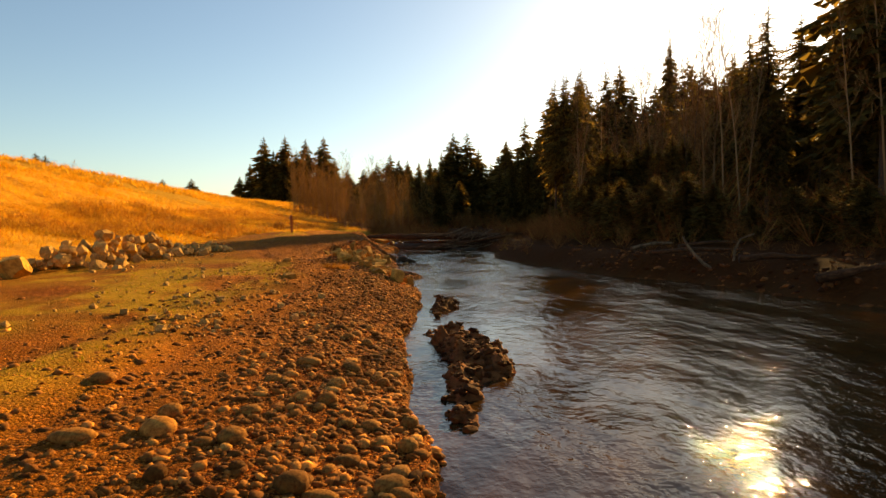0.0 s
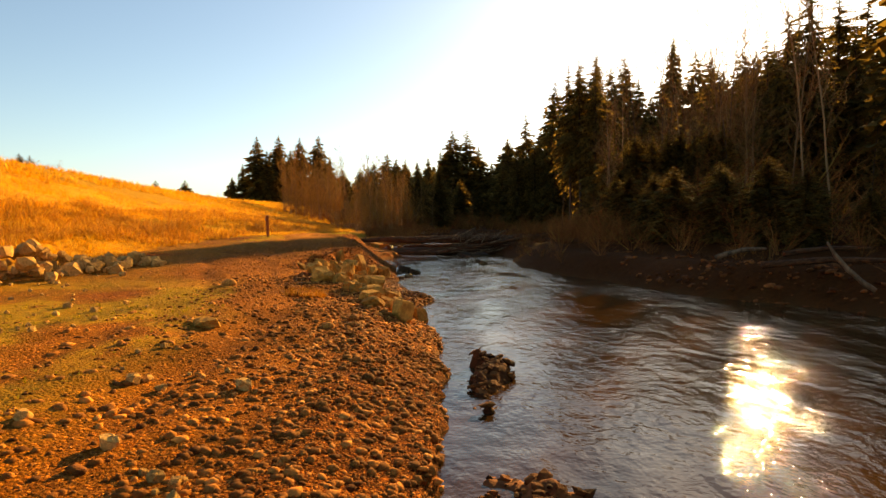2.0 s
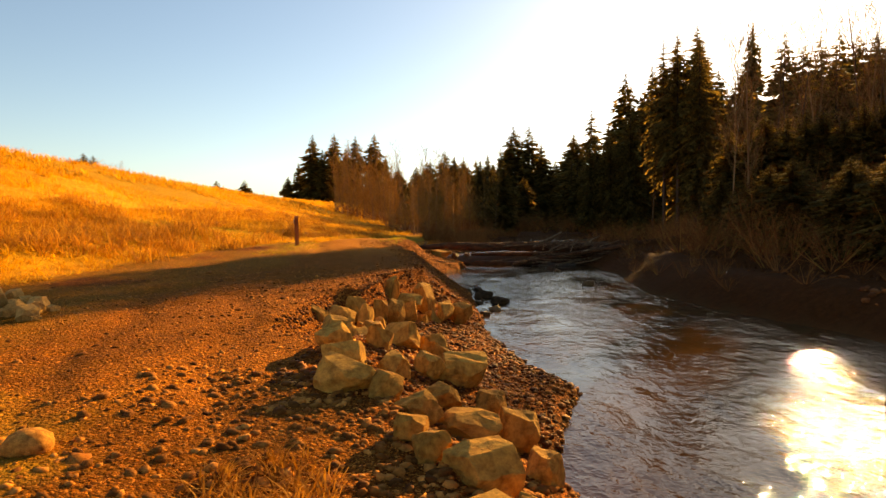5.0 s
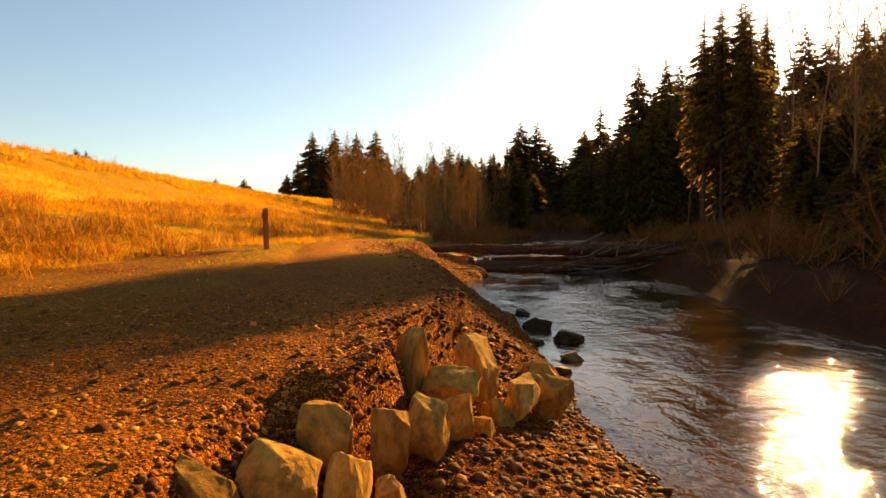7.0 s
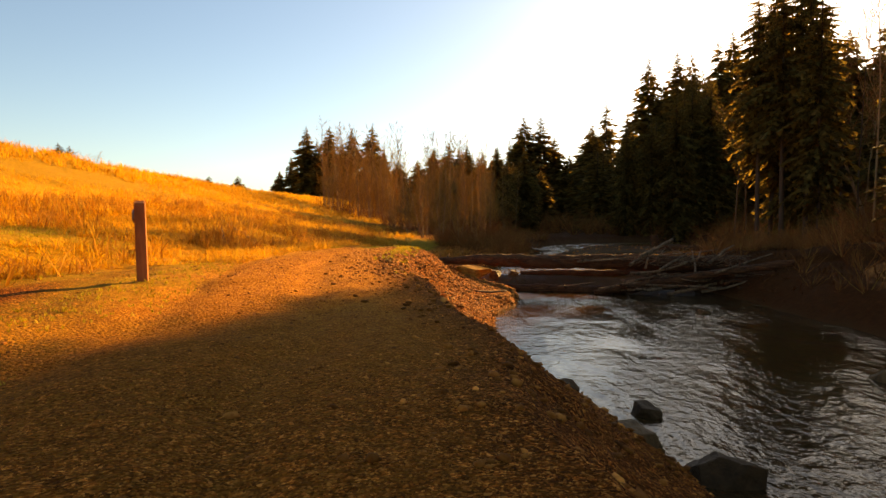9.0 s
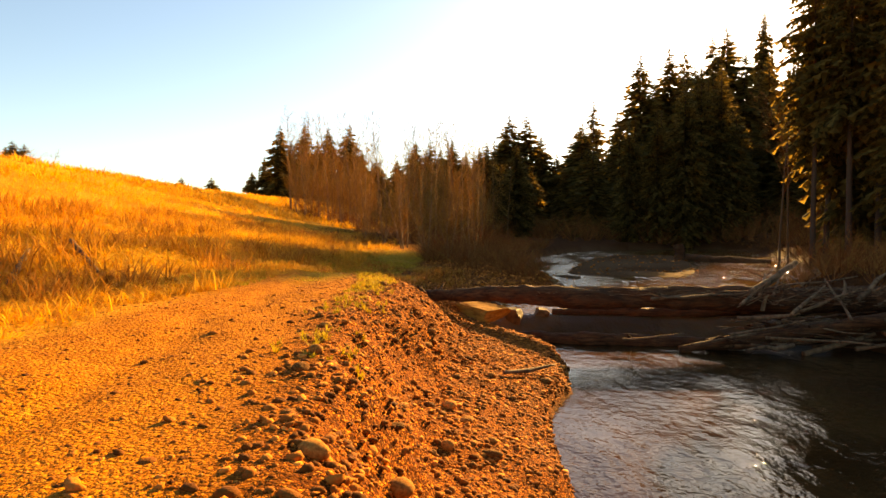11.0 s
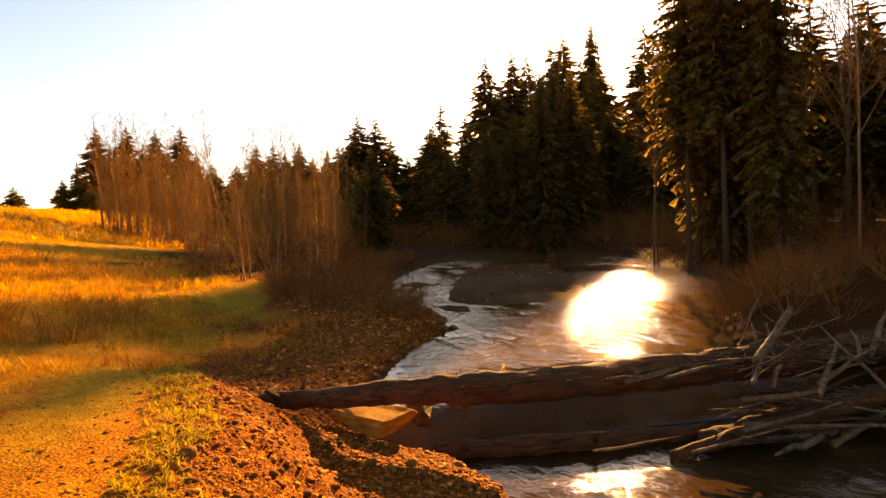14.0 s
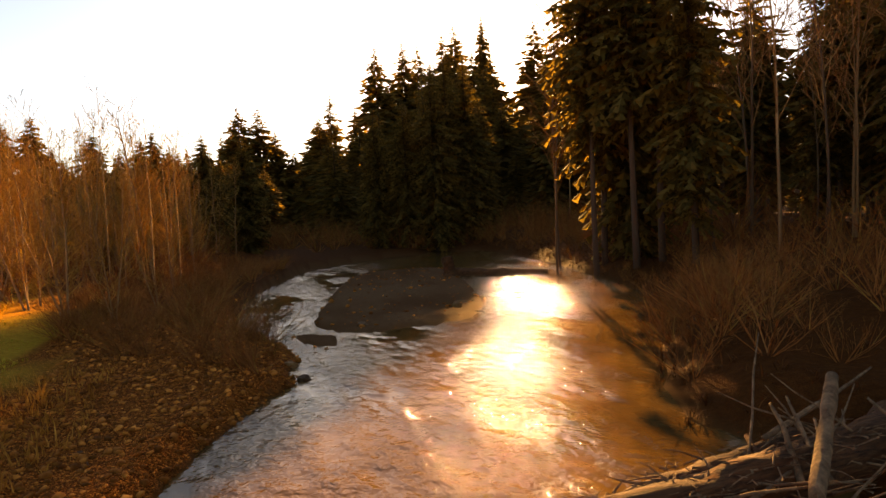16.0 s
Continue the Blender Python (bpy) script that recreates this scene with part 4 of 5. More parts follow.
# the row of blocks down to the water
for k, (x, y, wide, deep, tall) in enumerate((
        (-2.4, 19.5, .66, .5, .44), (-2.0, 19.5, .38, .35, .34), (-1.62, 19.3, .48, .42, .36), (-1.36, 21.5, .66, .5, .5), (-1.2, 19.5, .72, .55, .38), (-1.0, 18.0, .64, .5, .42),
        (-.68, 20.0, .5, .45, .5), (-.95, 17.1, .52, .42, .34), (-.6, 17.6, .48, .42, .38), (-.78, 16.45, .46, .4, .28), (-.45, 16.7, .4, .36, .32), (-.2, 16.2, .46, .42, .52),
        (-1.38, 18.15, .34, .3, .3), (-1.6, 18.5, .36, .34, .3), (-.48, 18.9, .38, .34, .38), (-.3, 17.3, .34, .3, .34), (-2.25, 22.2, .56, .45, .5), (-1.8, 22.5, .48, .4, .44),
        (-2.9, 21.0, .5, .45, .44), (-2.6, 20.3, .46, .4, .4), (-2.1, 20.6, .4, .36, .36), (-1.75, 21.2, .42, .36, .4), (-.95, 20.6, .42, .4, .4), (.1, 17.6, .42, .4, .4),
        (-2.4, 21.4, .36, .3, .4), (-1.5, 20.3, .46, .4, .36))):
    bank_boulder(x, y, 0, wide, deep, tall, k % 8, (0, 14, 170, 95, 188, 265, 40)[k % 7], (0, 6, -7, 4, -3)[k % 5])
for x, y, size, kind, turn in ((-1.45, 28.9, .8, 1, 30), (-2.15, 36.9, 1.5, 1, 70), (-1.35, 36.0, 1.25, 2, 20), (-.75, 34.3, 1.05, 0, 100), (-1.45, 33.9, .55, 1, 10), (-1.6, 38.2, .8, 0, 55), (-1.2, 31.3, .6, 1, 80), (-.9, 32.4, .7, 2, 140), (.15, 17.6, .55, 1, 45), (-2.6, 39.5, .7, 0, 15), (3.1, 40.5, .9, 2, 20), (2.6, 48.5, .7, 0, 80), (1.7, 70.9, .8, 0, 30), (-1.3, 66.2, .7, 1, 70), (-1.2, 64.6, .55, 0, 10), (-3.7, 56.0, .95, 1, 20), (-2.9, 56.2, .8, 0, 60)):
    z = (0 if y < 55 else .6) - .29 * size
    set_rock(WETS, kind, x, y, size * .76, turn, "dark wet rock standing in the stream", "rocks in the stream", z=z)

# the heap of broken stone beside the track
set_rock(BLOCKS, 3, -10.1, 12.6, 1.0, 15, "large grey block at the end of a stone heap", "heap of broken stone", z=ground_z(-10.1, 12.6) - .05)
HEAP = [block_mesh("rock", HEAP_STONE, 170 + k, 13) for k in range(6)]
for k in range(230):
    u = rng.random()
    y = 14.2 + 8.5 * u
    spread = rng.normal(0, .55)
    x = -10.5 + 1.9 * u ** 1.5 + spread
    pile = 1.0 * math.exp(-(spread / .6) ** 2) * (math.sin(math.pi * min(1, u * 1.15 + .08)) ** .6 if u < .8 else .25) * rng.random() ** .5
    set_rock(HEAP, int(rng.integers(0, 6)), x, y, .24 + .40 * rng.random() ** 1.5 * (1 - .4 * u), rng.random() * 360, "broken pale stone in a roadside heap", "heap of broken stone", z=ground_z(x, y) + pile - .1, tilt=rng.random() * 80 - 40)

# lumps of bank that slid into the water
def islet(label, line, widths, top):
    """A clod of gravelly earth along a line, standing in the water."""
    line, widths = np.array(line, float), np.array(widths, float)
    x0, x1, y0, y1 = line[:, 0].min() - 1, line[:, 0].max() + 1, line[:, 1].min() - .7, line[:, 1].max() + .7
    xs, ys = np.arange(x0, x1, .045), np.arange(y0, y1, .045)
    X, Y = np.meshgrid(xs, ys)
    q = np.interp(Y, line[:, 1], line[:, 0])
    w = np.interp(Y, line[:, 1], widths)
    ends = np.clip(np.minimum(Y - line[0, 1], line[-1, 1] - Y) / .75, -1, 1)
    d = np.abs(X - q + .3 * (lattice(X * 2.2, Y * 2.2, 51) - .5) + .2 * (lattice(X * 6, Y * 6, 55) - .5)) / np.maximum(w, .05)
    Z = top * np.clip(w / .4, .2, 1) * (1 - ramp(.45, 1.2, d)) * (.45 + .9 * lattice(X * 2.6, Y * 2.6, 52)) + .13 * (lattice(X * 7, Y * 7, 53) - .5) + .08 * (lattice(X * 15, Y * 15, 54) - .5)
    Z = np.where(ends > 0, Z * np.minimum(1, ends + .3), -.2) - .05
    Z = np.where(d > 1.25, -.25, Z)
    nx = len(xs)
    i = (np.arange(len(ys) - 1)[:, None] * nx + np.arange(nx - 1)[None]).ravel()
    f = np.stack([i, i + 1, i + nx + 1, i + nx], 1)
    f = f[(Z.ravel()[f] > -.2).any(1)]
    ob = tagged(new("gravel_islet", mesh_of("gravel_islet", np.stack([X, Y, Z], 2).reshape(-1, 3), f, CLOD, True)), label, "islet")
    good = np.argwhere(Z > .0)
    pick = good[rng.integers(0, len(good), min(900, len(good) // 3))]
    sx, sy, sz = X[pick[:, 0], pick[:, 1]], Y[pick[:, 0], pick[:, 1]], Z[pick[:, 0], pick[:, 1]]
    tagged(part("gravel", mesh_of("gravel", *stones(sx, sy, sz, .02 + .075 * rng.random(len(sx)) ** 3), CLOD_STONE), ob), kind="stuff")
    return ob


islet("slumped strip of reddish gravel and earth in the water", [(1.62, 2.9), (1.52, 3.3), (1.52, 3.9), (1.58, 4.6), (1.78, 5.3), (1.88, 6.2), (1.72, 7.2), (1.5, 8.3), (1.2, 9.6)], [.03, .12, .16, .18, .28, .46, .44, .36, .14], .36)
islet("small reddish earth clod in the water", [(1.15, 11.1), (1.2, 11.6), (1.22, 12.0)], [.1, .16, .1], .2)
islet("rounded reddish earth clod in the water", [(1.22, 12.2), (1.26, 13.0), (1.38, 14.0), (1.4, 14.5)], [.18, .3, .3, .12], .34)


# ---- the log jam ----
def log(name, points, radii, label, group, mat=LOG_WOOD, sides=14, rough=.2, category="log", stubs=0):
    """A log with an uneven hide, and broken stubs of limbs."""
    pts = np.array(points, float)
    s = np.linspace(0, 1, len(pts))
    t = np.linspace(0, 1, max(14, len(pts) * 5) if max(radii) < .12 else max(48, len(pts) * 10))
    if max(radii) > .12:
        sides = sides + 8
    r = np.interp(t, s, radii)
    fine = np.stack([np.interp(t, s, pts[:, k]) for k in range(3)], 1)
    fine[:, 2] += .07 * r.max() * np.sin(t * 11 + points[0][0] * 3)
    v, f = tube(fine, r, sides)
    c = np.repeat(fine, sides, 0)
    k = 1 + rough * (lattice(v[:, 0] * 2.7 + v[:, 2] * 5, v[:, 1] * 5 + v[:, 2] * 3, 61) - .5) * 2 + rough * (lattice(v[:, 0] * 9, v[:, 1] * 9 + v[:, 2] * 9, 62) - .5)
    if max(radii) > .12:
        around = np.tile(np.arange(sides), len(fine))
        k = k + rough * .55 * (lattice(around * .9, np.repeat(t, sides) * 6, 63) - .5) + rough * .5 * (lattice(v[:, 0] * 17, v[:, 1] * 17 + v[:, 2] * 23, 64) - .5)
    v = c + (v - c) * k[:, None]
    ob = tagged(new(name, mesh_of(name, v, f, mat, True)), label, category, group)
    for n in range(stubs):
        i = int(rng.integers(3, len(fine) - 3))
        a = rng.random() * 6.283
        d = np.array([.5 * math.cos(a), math.cos(a), .35 * abs(math.sin(a)) + .1])
        stub = [fine[i] + d * r[i] * .7, fine[i] + d * (r[i] + .15), fine[i] + d * (r[i] + .3 + .3 * rng.random())]
        part("limb_stub", mesh_of("limb_stub", *tube(stub, [.06, .05, .03], 6), mat, True), ob)
    return ob


log("fallen_log", [(-6.95, 55.75, 1.14), (-6.2, 55.45, 1.2), (-5.2, 55.0, 1.24), (-4.2, 54.8, 1.28), (-3.2, 54.8, 1.25), (-1, 54.75, 1.24), (1.5, 54.9, 1.22), (4, 55.2, 1.1), (6.6, 55.8, 1.1)], [.12, .15, .16, .2, .26, .27, .28, .32, .33], "huge dark weathered log damming the stream", "log jam", sides=16, stubs=5)
log("fallen_log", [(1.0, 54.3, .1), (2.2, 54.2, .3), (3.6, 54.15, .5), (5.6, 54.1, .75)], [.15, .2, .2, .17], "dark log wedged below the main log", "log jam", stubs=3)
log("fallen_log", [(.2, 53.9, .05), (2.2, 53.9, .4), (5.4, 53.6, .95), (7.5, 53.3, 1.3)], [.1, .14, .16, .15], "dark log slanting up from the water", "log jam", stubs=3)
log("fallen_log", [(-2.6, 56.3, .62), (-1.2, 56.25, .64), (1.2, 56.1, .66), (4.5, 56.4, .8)], [.12, .15, .16, .16], "mossy log lying behind the main log", "log jam")
log("fallen_log", [(-3.6, 55.15, .12), (-2.4, 55.0, .1), (-.6, 54.75, .08), (1.4, 54.7, .1)], [.16, .19, .18, .14], "dark wet log at the foot of the dam", "log jam", stubs=1)
log("driftwood_log", [(3.0, 53.6, .04), (4.0, 53.9, .22), (5.0, 54.2, .42)], [.07, .08, .05], "pale bare driftwood log slanting into the water", "log jam", STICK_WOOD, 8)
log("driftwood_log", [(.6, 54.0, .12), (1.6, 53.8, .2), (2.6, 53.6, .24)], [.05, .07, .04], "pale bare driftwood log slanting into the water", "log jam", STICK_WOOD, 8)
log("stump", [(10.6, 85.2, .3), (10.6, 85.25, 1.0), (10.5, 85.3, 1.9)], [.55, .38, .3], "dark upright stump standing in the pool", "", LOG_WOOD, 10, .2, "stump")
log("fallen_log", [(10.9, 85.5, .8), (13.5, 84, .75), (16, 82.5, .7)], [.3, .25, .15], "dark log lying in the pool beside a stump", "")
log("driftwood_log", [(10.3, 19.3, 1.78), (10.4, 19.15, 1.45), (10.62, 19.0, 1.1), (10.9, 18.8, .75), (11.1, 18.7, .6)], [.03, .045, .055, .06, .06], "white bare fallen limb on the far bank", "limbs on the far bank", STICK_WOOD, 8)
log("driftwood_log", [(12.3, 19.5, .75), (12.35, 19.5, 1.25), (12.55, 19.5, 1.65), (13.1, 19.5, 1.85)], [.06, .05, .04, .02], "white bare limb arching up from the far bank", "limbs on the far bank", STICK_WOOD, 8)
for a, b, r in (((9.8, 21.5, 1.05), (13.0, 20.2, 1.2), .1), ((12.2, 24.6, 1.2), (15.0, 24.4, 1.35), .1), ((11.6, 17.6, 1.0), (13.8, 17.2, 1.05), .12), ((10.2, 25.2, 1.1), (12.6, 26.5, 1.3), .09), ((12.4, 14.5, .6), (15.6, 13.6, 1.1), .14), ((14.5, 34, 1.0), (21, 36.5, 1.2), .13), ((13, 31, .9), (19, 32, 1.0), .1), ((22, 32, 1.0), (28, 30, 1.5), .12), ((11, 40, 1.0), (17, 44, 1.2), .14), ((9.5, 47, .9), (14, 50, 1.3), .13), ((19, 24, .9), (26, 22, 1.2), .12)):
    log("fallen_log", [a, tuple((p + q) / 2 + (.1 if k == 2 else 0) for k, (p, q) in enumerate(zip(a, b))), b], [r, r * .9, r * .6], "dark fallen log in far-bank brush", "logs on the far bank", LOG_WOOD if r > .095 else STICK_WOOD, 8)
def jam_stick(a, b, r):
    """A bent stick from a to b, r thick at the foot."""
    log("driftwood_stick", [a, tuple(p + (q - p) * .33 + .09 * (rng.random() - .5) for p, q in zip(a, b)), tuple(p + (q - p) * .66 + .09 * (rng.random() - .5) for p, q in zip(a, b)), b], [r * .75, r * .7, r * .55, r * .3], "bleached stick tangled in the log jam", "driftwood sticks", STICK_WOOD, 7, .15, "stick")


for stick in (
        ((2.3, 55.2, 1.2), (4.2, 56.7, 2.32), .022), ((-.4, 54.3, 1.25), (2.6, 55.1, 1.5), .06), ((.2, 54.1, 1.3), (2.9, 54.9, 1.42), .045), ((1.5, 53.6, 1.2), (3.1, 55.0, 1.75), .05), ((2.6, 53.4, 1.0), (3.9, 54.4, 1.6), .07), ((3.0, 53.9, 1.0), (4.6, 54.2, 1.5), .06), ((2.4, 54.6, 1.3), (2.9, 55.4, 1.85), .05), ((2.7, 54.5, 1.3), (3.4, 55.6, 1.8), .045)):
    jam_stick(*stick)
for stick in (
        ((2.2, 54.0, 1.0), (2.3, 53.9, 1.42), .07), ((3.6, 55.2, 1.4), (2.5, 55.8, 1.95), .02), ((3.7, 55.0, 1.5), (3.5, 55.9, 2.0), .018), ((4.2, 54.2, 1.3), (4.6, 54.8, 1.7), .06), ((4.8, 54.6, 1.2), (6.1, 55.4, 1.9), .09), ((1.0, 54.6, 1.35), (2.7, 54.2, 1.45), .025), ((1.8, 54.9, 1.35), (2.6, 54.0, 1.5), .022), ((3.9, 53.3, .9), (4.4, 55.3, 1.7), .05)):
    jam_stick(*stick)
for stick in (
        ((4.6, 53.2, .9), (7.2, 54.4, 1.6), .06), ((.4, 54.4, 1.3), (-.9, 54.2, 1.35), .03), ((2.9, 55.5, 1.4), (5.8, 56.2, 1.7), .05), ((5.2, 55.2, 1.3), (5.6, 54.0, 1.75), .04), ((1.2, 53.5, .5), (2.8, 53.2, .9), .05), ((.3, 53.5, .25), (1.7, 53.2, .6), .035), ((-1.2, 53.9, .3), (.2, 53.6, .5), .03)):
    jam_stick(*stick)
log("driftwood_stick", [(1.95, 54.1, 1.45), (2.5, 54.45, 1.66), (3.05, 54.8, 1.9), (3.55, 55.12, 2.14)], [.075, .08, .072, .07], "thick bleached broken limb sticking up from the jam", "driftwood sticks", STICK_WOOD, 9, .15, "stick")
for k in range(34):
    x, y = 1.2 + 4.6 * rng.random(), 53.6 + 2.2 * rng.random()
    a, up, long_ = rng.random() * 6.283, .1 + .5 * rng.random() ** 2, .5 + 1.0 * rng.random()
    foot = (x, y, 1.05 + .25 * rng.random())
    tip = (x + math.cos(a) * long_, y + math.sin(a) * long_ * .6, foot[2] + up * long_)
    mid = tuple((p + q) / 2 + .12 * (rng.random() - .5) for p, q in zip(foot, tip))
    log("driftwood_stick", [foot, mid, tip], [.016, .013, .006], "thin bleached twig tangled in the log jam", "driftwood sticks", STICK_WOOD, 5, .1, "stick")
# the tangle below and behind the big logs
for k in range(46):
    x, y, z = 1.4 + 5.4 * rng.random(), 53.5 + 1.3 * rng.random(), .12 + .75 * rng.random()
    a, long_ = (rng.random() - .5) * 1.5 + (math.pi if rng.random() < .5 else 0), .8 + 1.9 * rng.random()
    d = np.array((math.cos(a), .5 * math.sin(a), .3 * (rng.random() - .4))) * long_
    foot = np.array((x, y, z))
    if foot[0] + d[0] < .6 or foot[2] + d[2] < -.1:
        continue
    bend = [tuple(foot + d * q + (rng.random(3) - .5) * .14) for q in (0, .35, .7, 1)]
    r = .025 + .055 * rng.random() ** 1.5
    log("driftwood_stick", bend, [r, r * .95, r * .75, r * .4], "dark wet branch wedged below the big log", "driftwood sticks", LOG_WOOD if k % 3 else STICK_WOOD, 7, .2, "stick")
# bark, twigs and rubbish caught on the logs
pieces = []
for k in range(900):
    x = -3.4 + 10 * rng.random() ** .8
    y, z = 53.9 + 2.1 * rng.random(), 0
    if x < 1.5:
        y = 54.8 + .26 * (2 * rng.random() - 1)
    z = (1.1 if y > 54.4 else .72) + .36 * math.sqrt(max(0, 1 - ((y - 54.88) / .4) ** 2)) + .04 * rng.random()
    a, long_ = rng.random() * 6.283, .12 + .5 * rng.random() ** 2
    foot = np.array((x, y, z))
    d = np.array((math.cos(a), .6 * math.sin(a), .35 * (rng.random() - .35))) * long_
    pieces.append(tube([foot, foot + d * .5 + (rng.random(3) - .5) * .06, foot + d], [.006 + .012 * rng.random(), .008, .003], 4))
tagged(new("debris", mesh_of("debris", *join(pieces), STICK_WOOD)), "broken twigs and bark caught on the logs", "driftwood", kind="stuff")
log("fallen_log", [(-5.1, 60.8, .86), (-4.6, 59.2, .74), (-4.0, 57.7, .58)], [.11, .12, .09], "dark waterlogged log at the edge of the pool", "", LOG_WOOD, 10)
log("bare_trunk", [(27, 81.6, 1.2), (26.2, 81.9, 4.1), (25.2, 82.3, 7.5), (24.2, 82.7, 10.8)], [.16, .14, .1, .06], "pale leaning dead trunk above the brush", "", ALDER_BARK, 8, .1, "tree")
for a, b in (((-12.35, 48.2, 2.1), (-13.2, 49.8, 2.62)), ((-14.0, 52.2, 2.75), (-12.0, 50.2, 2.05))):
    log("driftwood_log", [a, tuple((p + q) / 2 for p, q in zip(a, b)), b], [.05, .055, .04], "bleached fallen pole lying in dry grass", "poles in the grass", STICK_WOOD, 8)
log("driftwood_stick", [(-4.35, 49.0, .6), (-3.9, 49.5, .52), (-3.35, 50.1, .5)], [.035, .04, .02], "bleached stick lying on the gravel bank", "", STICK_WOOD, 7, .15, "stick")


def slab():
    ob = tagged(new("flat_boulder", block_mesh("flat_boulder", RIPRAP, 236, 5)), "flat pale tan boulder below the end of the log", "rock")
    ob.matrix_basis = pose(-4.6, 55.25, .52, 3, 2, -14) @ Matrix.Diagonal((1.85, 1.35, .78, 1))


slab()


# ---- the marker post ----
def post():
    ob = thing("marker_post", pose(-9, 38, ground_z(-9, 38) - .03, 0, -1.2, 24), "square reddish-brown wooden post beside the track", "post")
    bm = bmesh.new()
    bmesh.ops.create_cube(bm, size=1)
    for v in bm.verts:
        v.co = Vector((v.co.x * .145, v.co.y * .145, (v.co.z + .5) * 1.23))
        if v.co.z > 1:
            v.co.z -= .05 if v.co.y < 0 else 0
    bmesh.ops.bevel(bm, geom=list(bm.edges), offset=.012, segments=2, affect="EDGES")
    me = bpy.data.meshes.new("shaft")
    bm.to_mesh(me)
    bm.free()
    me.materials.append(POST_WOOD)
    part("shaft", me, ob)
    bm = bmesh.new()
    bmesh.ops.create_cube(bm, size=1)
    for v in bm.verts:
        v.co = Vector((v.co.x * .03 - .09, v.co.y * .12, v.co.z * (.2 if v.co.y > 0 else .1) + 1.0))
    bmesh.ops.bevel(bm, geom=list(bm.edges), offset=.006, segments=1, affect="EDGES")
    me = bpy.data.meshes.new("bracket")
    bm.to_mesh(me)
    bm.free()
    me.materials.append(TAG)
    part("bracket", me, ob, "small dark metal bracket on the post")


post()


# ---- grass ----
def blades(x, y, z, tall, count, mat, name, lean=.7, width=.012):
    """Tufts of bent blades, two triangles each at the foot and one at the tip."""
    n = len(x) * count
    X, Y, Z, T = (np.repeat(np.asarray(a), count) for a in (x, y, z, tall))
    a, l = rng.random(n) * 6.283, lean * (.3 + rng.random(n))
    T = T * (.55 + .7 * rng.random(n))
    X, Y = X + (rng.random(n) - .5) * T * .5, Y + (rng.random(n) - .5) * T * .5
    w = width * (.6 + .8 * rng.random(n)) * (.6 + T * 1.6)
    ox, oy, sx, sy = np.cos(a), np.sin(a), -np.sin(a), np.cos(a)
    def row(q, k):
        reach = T * l * q ** 1.6
        up = T * q * (1 - .35 * l * q)
        return np.stack([X + ox * reach + sx * w * k, Y + oy * reach + sy * w * k, Z + up], 1)
    v = np.stack([row(0, -1), row(0, 1), row(.55, .75), row(.55, -.75), row(1, 0)], 1).reshape(-1, 3)
    b = (np.arange(n) * 5)[:, None, None]
    f = (np.array([(0, 1, 2), (0, 2, 3), (3, 2, 4)])[None] + b).reshape(-1, 3)
    return mesh_of(name, v, f, mat)


def scatter(n, x0, x1, y0, y1, keep):
    x, y = x0 + (x1 - x0) * rng.random(n), y0 + (y1 - y0) * rng.random(n)
    ok = keep(x, y)
    return x[ok], y[ok]


# long dry grass of the hillside, thinner with distance
x, y = scatter(15000, -30, -9.2, 2, 90, lambda x, y: (lattice(x * .45, y * .35, 71) + .5 * lattice(x * 1.7, y * 1.7, 72) + .25 * ramp(-11.5, -14, x) > .62) & (lattice(x * .16, y * .13, 33) < .85) & (lawn(x, y) < .5) & (x < -11.2 + 1.8 * ramp(38, 44, y) - .9 * lattice(y * .4, y * 0, 73)))
tagged(new("dry_grass", blades(x, y, height(x, y) - .02, .22 + .34 * lattice(x * .3, y * .3, 74), 9, STRAW, "dry_grass", 1.1, .0055)), "matted golden dry grass on the hillside", "grass", kind="stuff")
x, y = scatter(17000, -21, -9.4, 22, 76, lambda x, y: (x < -10.9 + 1.8 * ramp(38, 44, y) - .6 * lattice(y * .7, y * 0, 73)) & (lawn(x, y) < .8) & (rng.random(len(x)) < 1.25 - np.hypot(x + 10, y - 42) / 45))
tagged(new("dry_grass", blades(x, y, height(x, y) - .01, .16 + .2 * lattice(x * .6, y * .5, 70), 6, STRAW, "dry_grass", 2.0, .008)), "flattened straw-coloured grass at the foot of the hill", "grass", kind="stuff")
x, y = scatter(9000, -48, -26, 10, 140, lambda x, y: lattice(x * .3, y * .25, 75) > .35)
tagged(new("dry_grass", blades(x, y, height(x, y) - .02, .35 + .35 * rng.random(len(x)), 8, STRAW, "dry_grass", 1.0, .014)), "golden dry grass near the hilltop", "grass", kind="stuff")
x, y = scatter(5500, -48, -17, 85, 190, lambda x, y: (lattice(x * .3, y * .25, 75) > .3) & ~((x > -22) & (y < 95)))
tagged(new("dry_grass", blades(x, y, height(x, y) - .02, .4 + .4 * rng.random(len(x)), 7, STRAW, "dry_grass", 1.0, .02)), "golden dry grass on the far hillside", "grass", kind="stuff")
x, y = scatter(3000, -21, -10.6, 30, 80, lambda x, y: lattice(x * .5, y * .4, 76) > .55)
tagged(new("dead_bracken", blades(x, y, height(x, y) - .02, .35 + .45 * rng.random(len(x)), 10, BRACKEN, "dead_bracken", 1.1, .007)), "rusty dead bracken at the foot of the hill", "bracken", kind="stuff")
# a band of bracken added where a soft shadow crosses the lower hillside
x, y = scatter(2200, -19, -11.4, 22, 40, lambda x, y: (lattice(x * .5, y * .35, 78) + .3 * lattice(x * 1.6, y * 1.6, 79) > .62) & (x < -11.4 - .15 * np.abs(y - 32)))
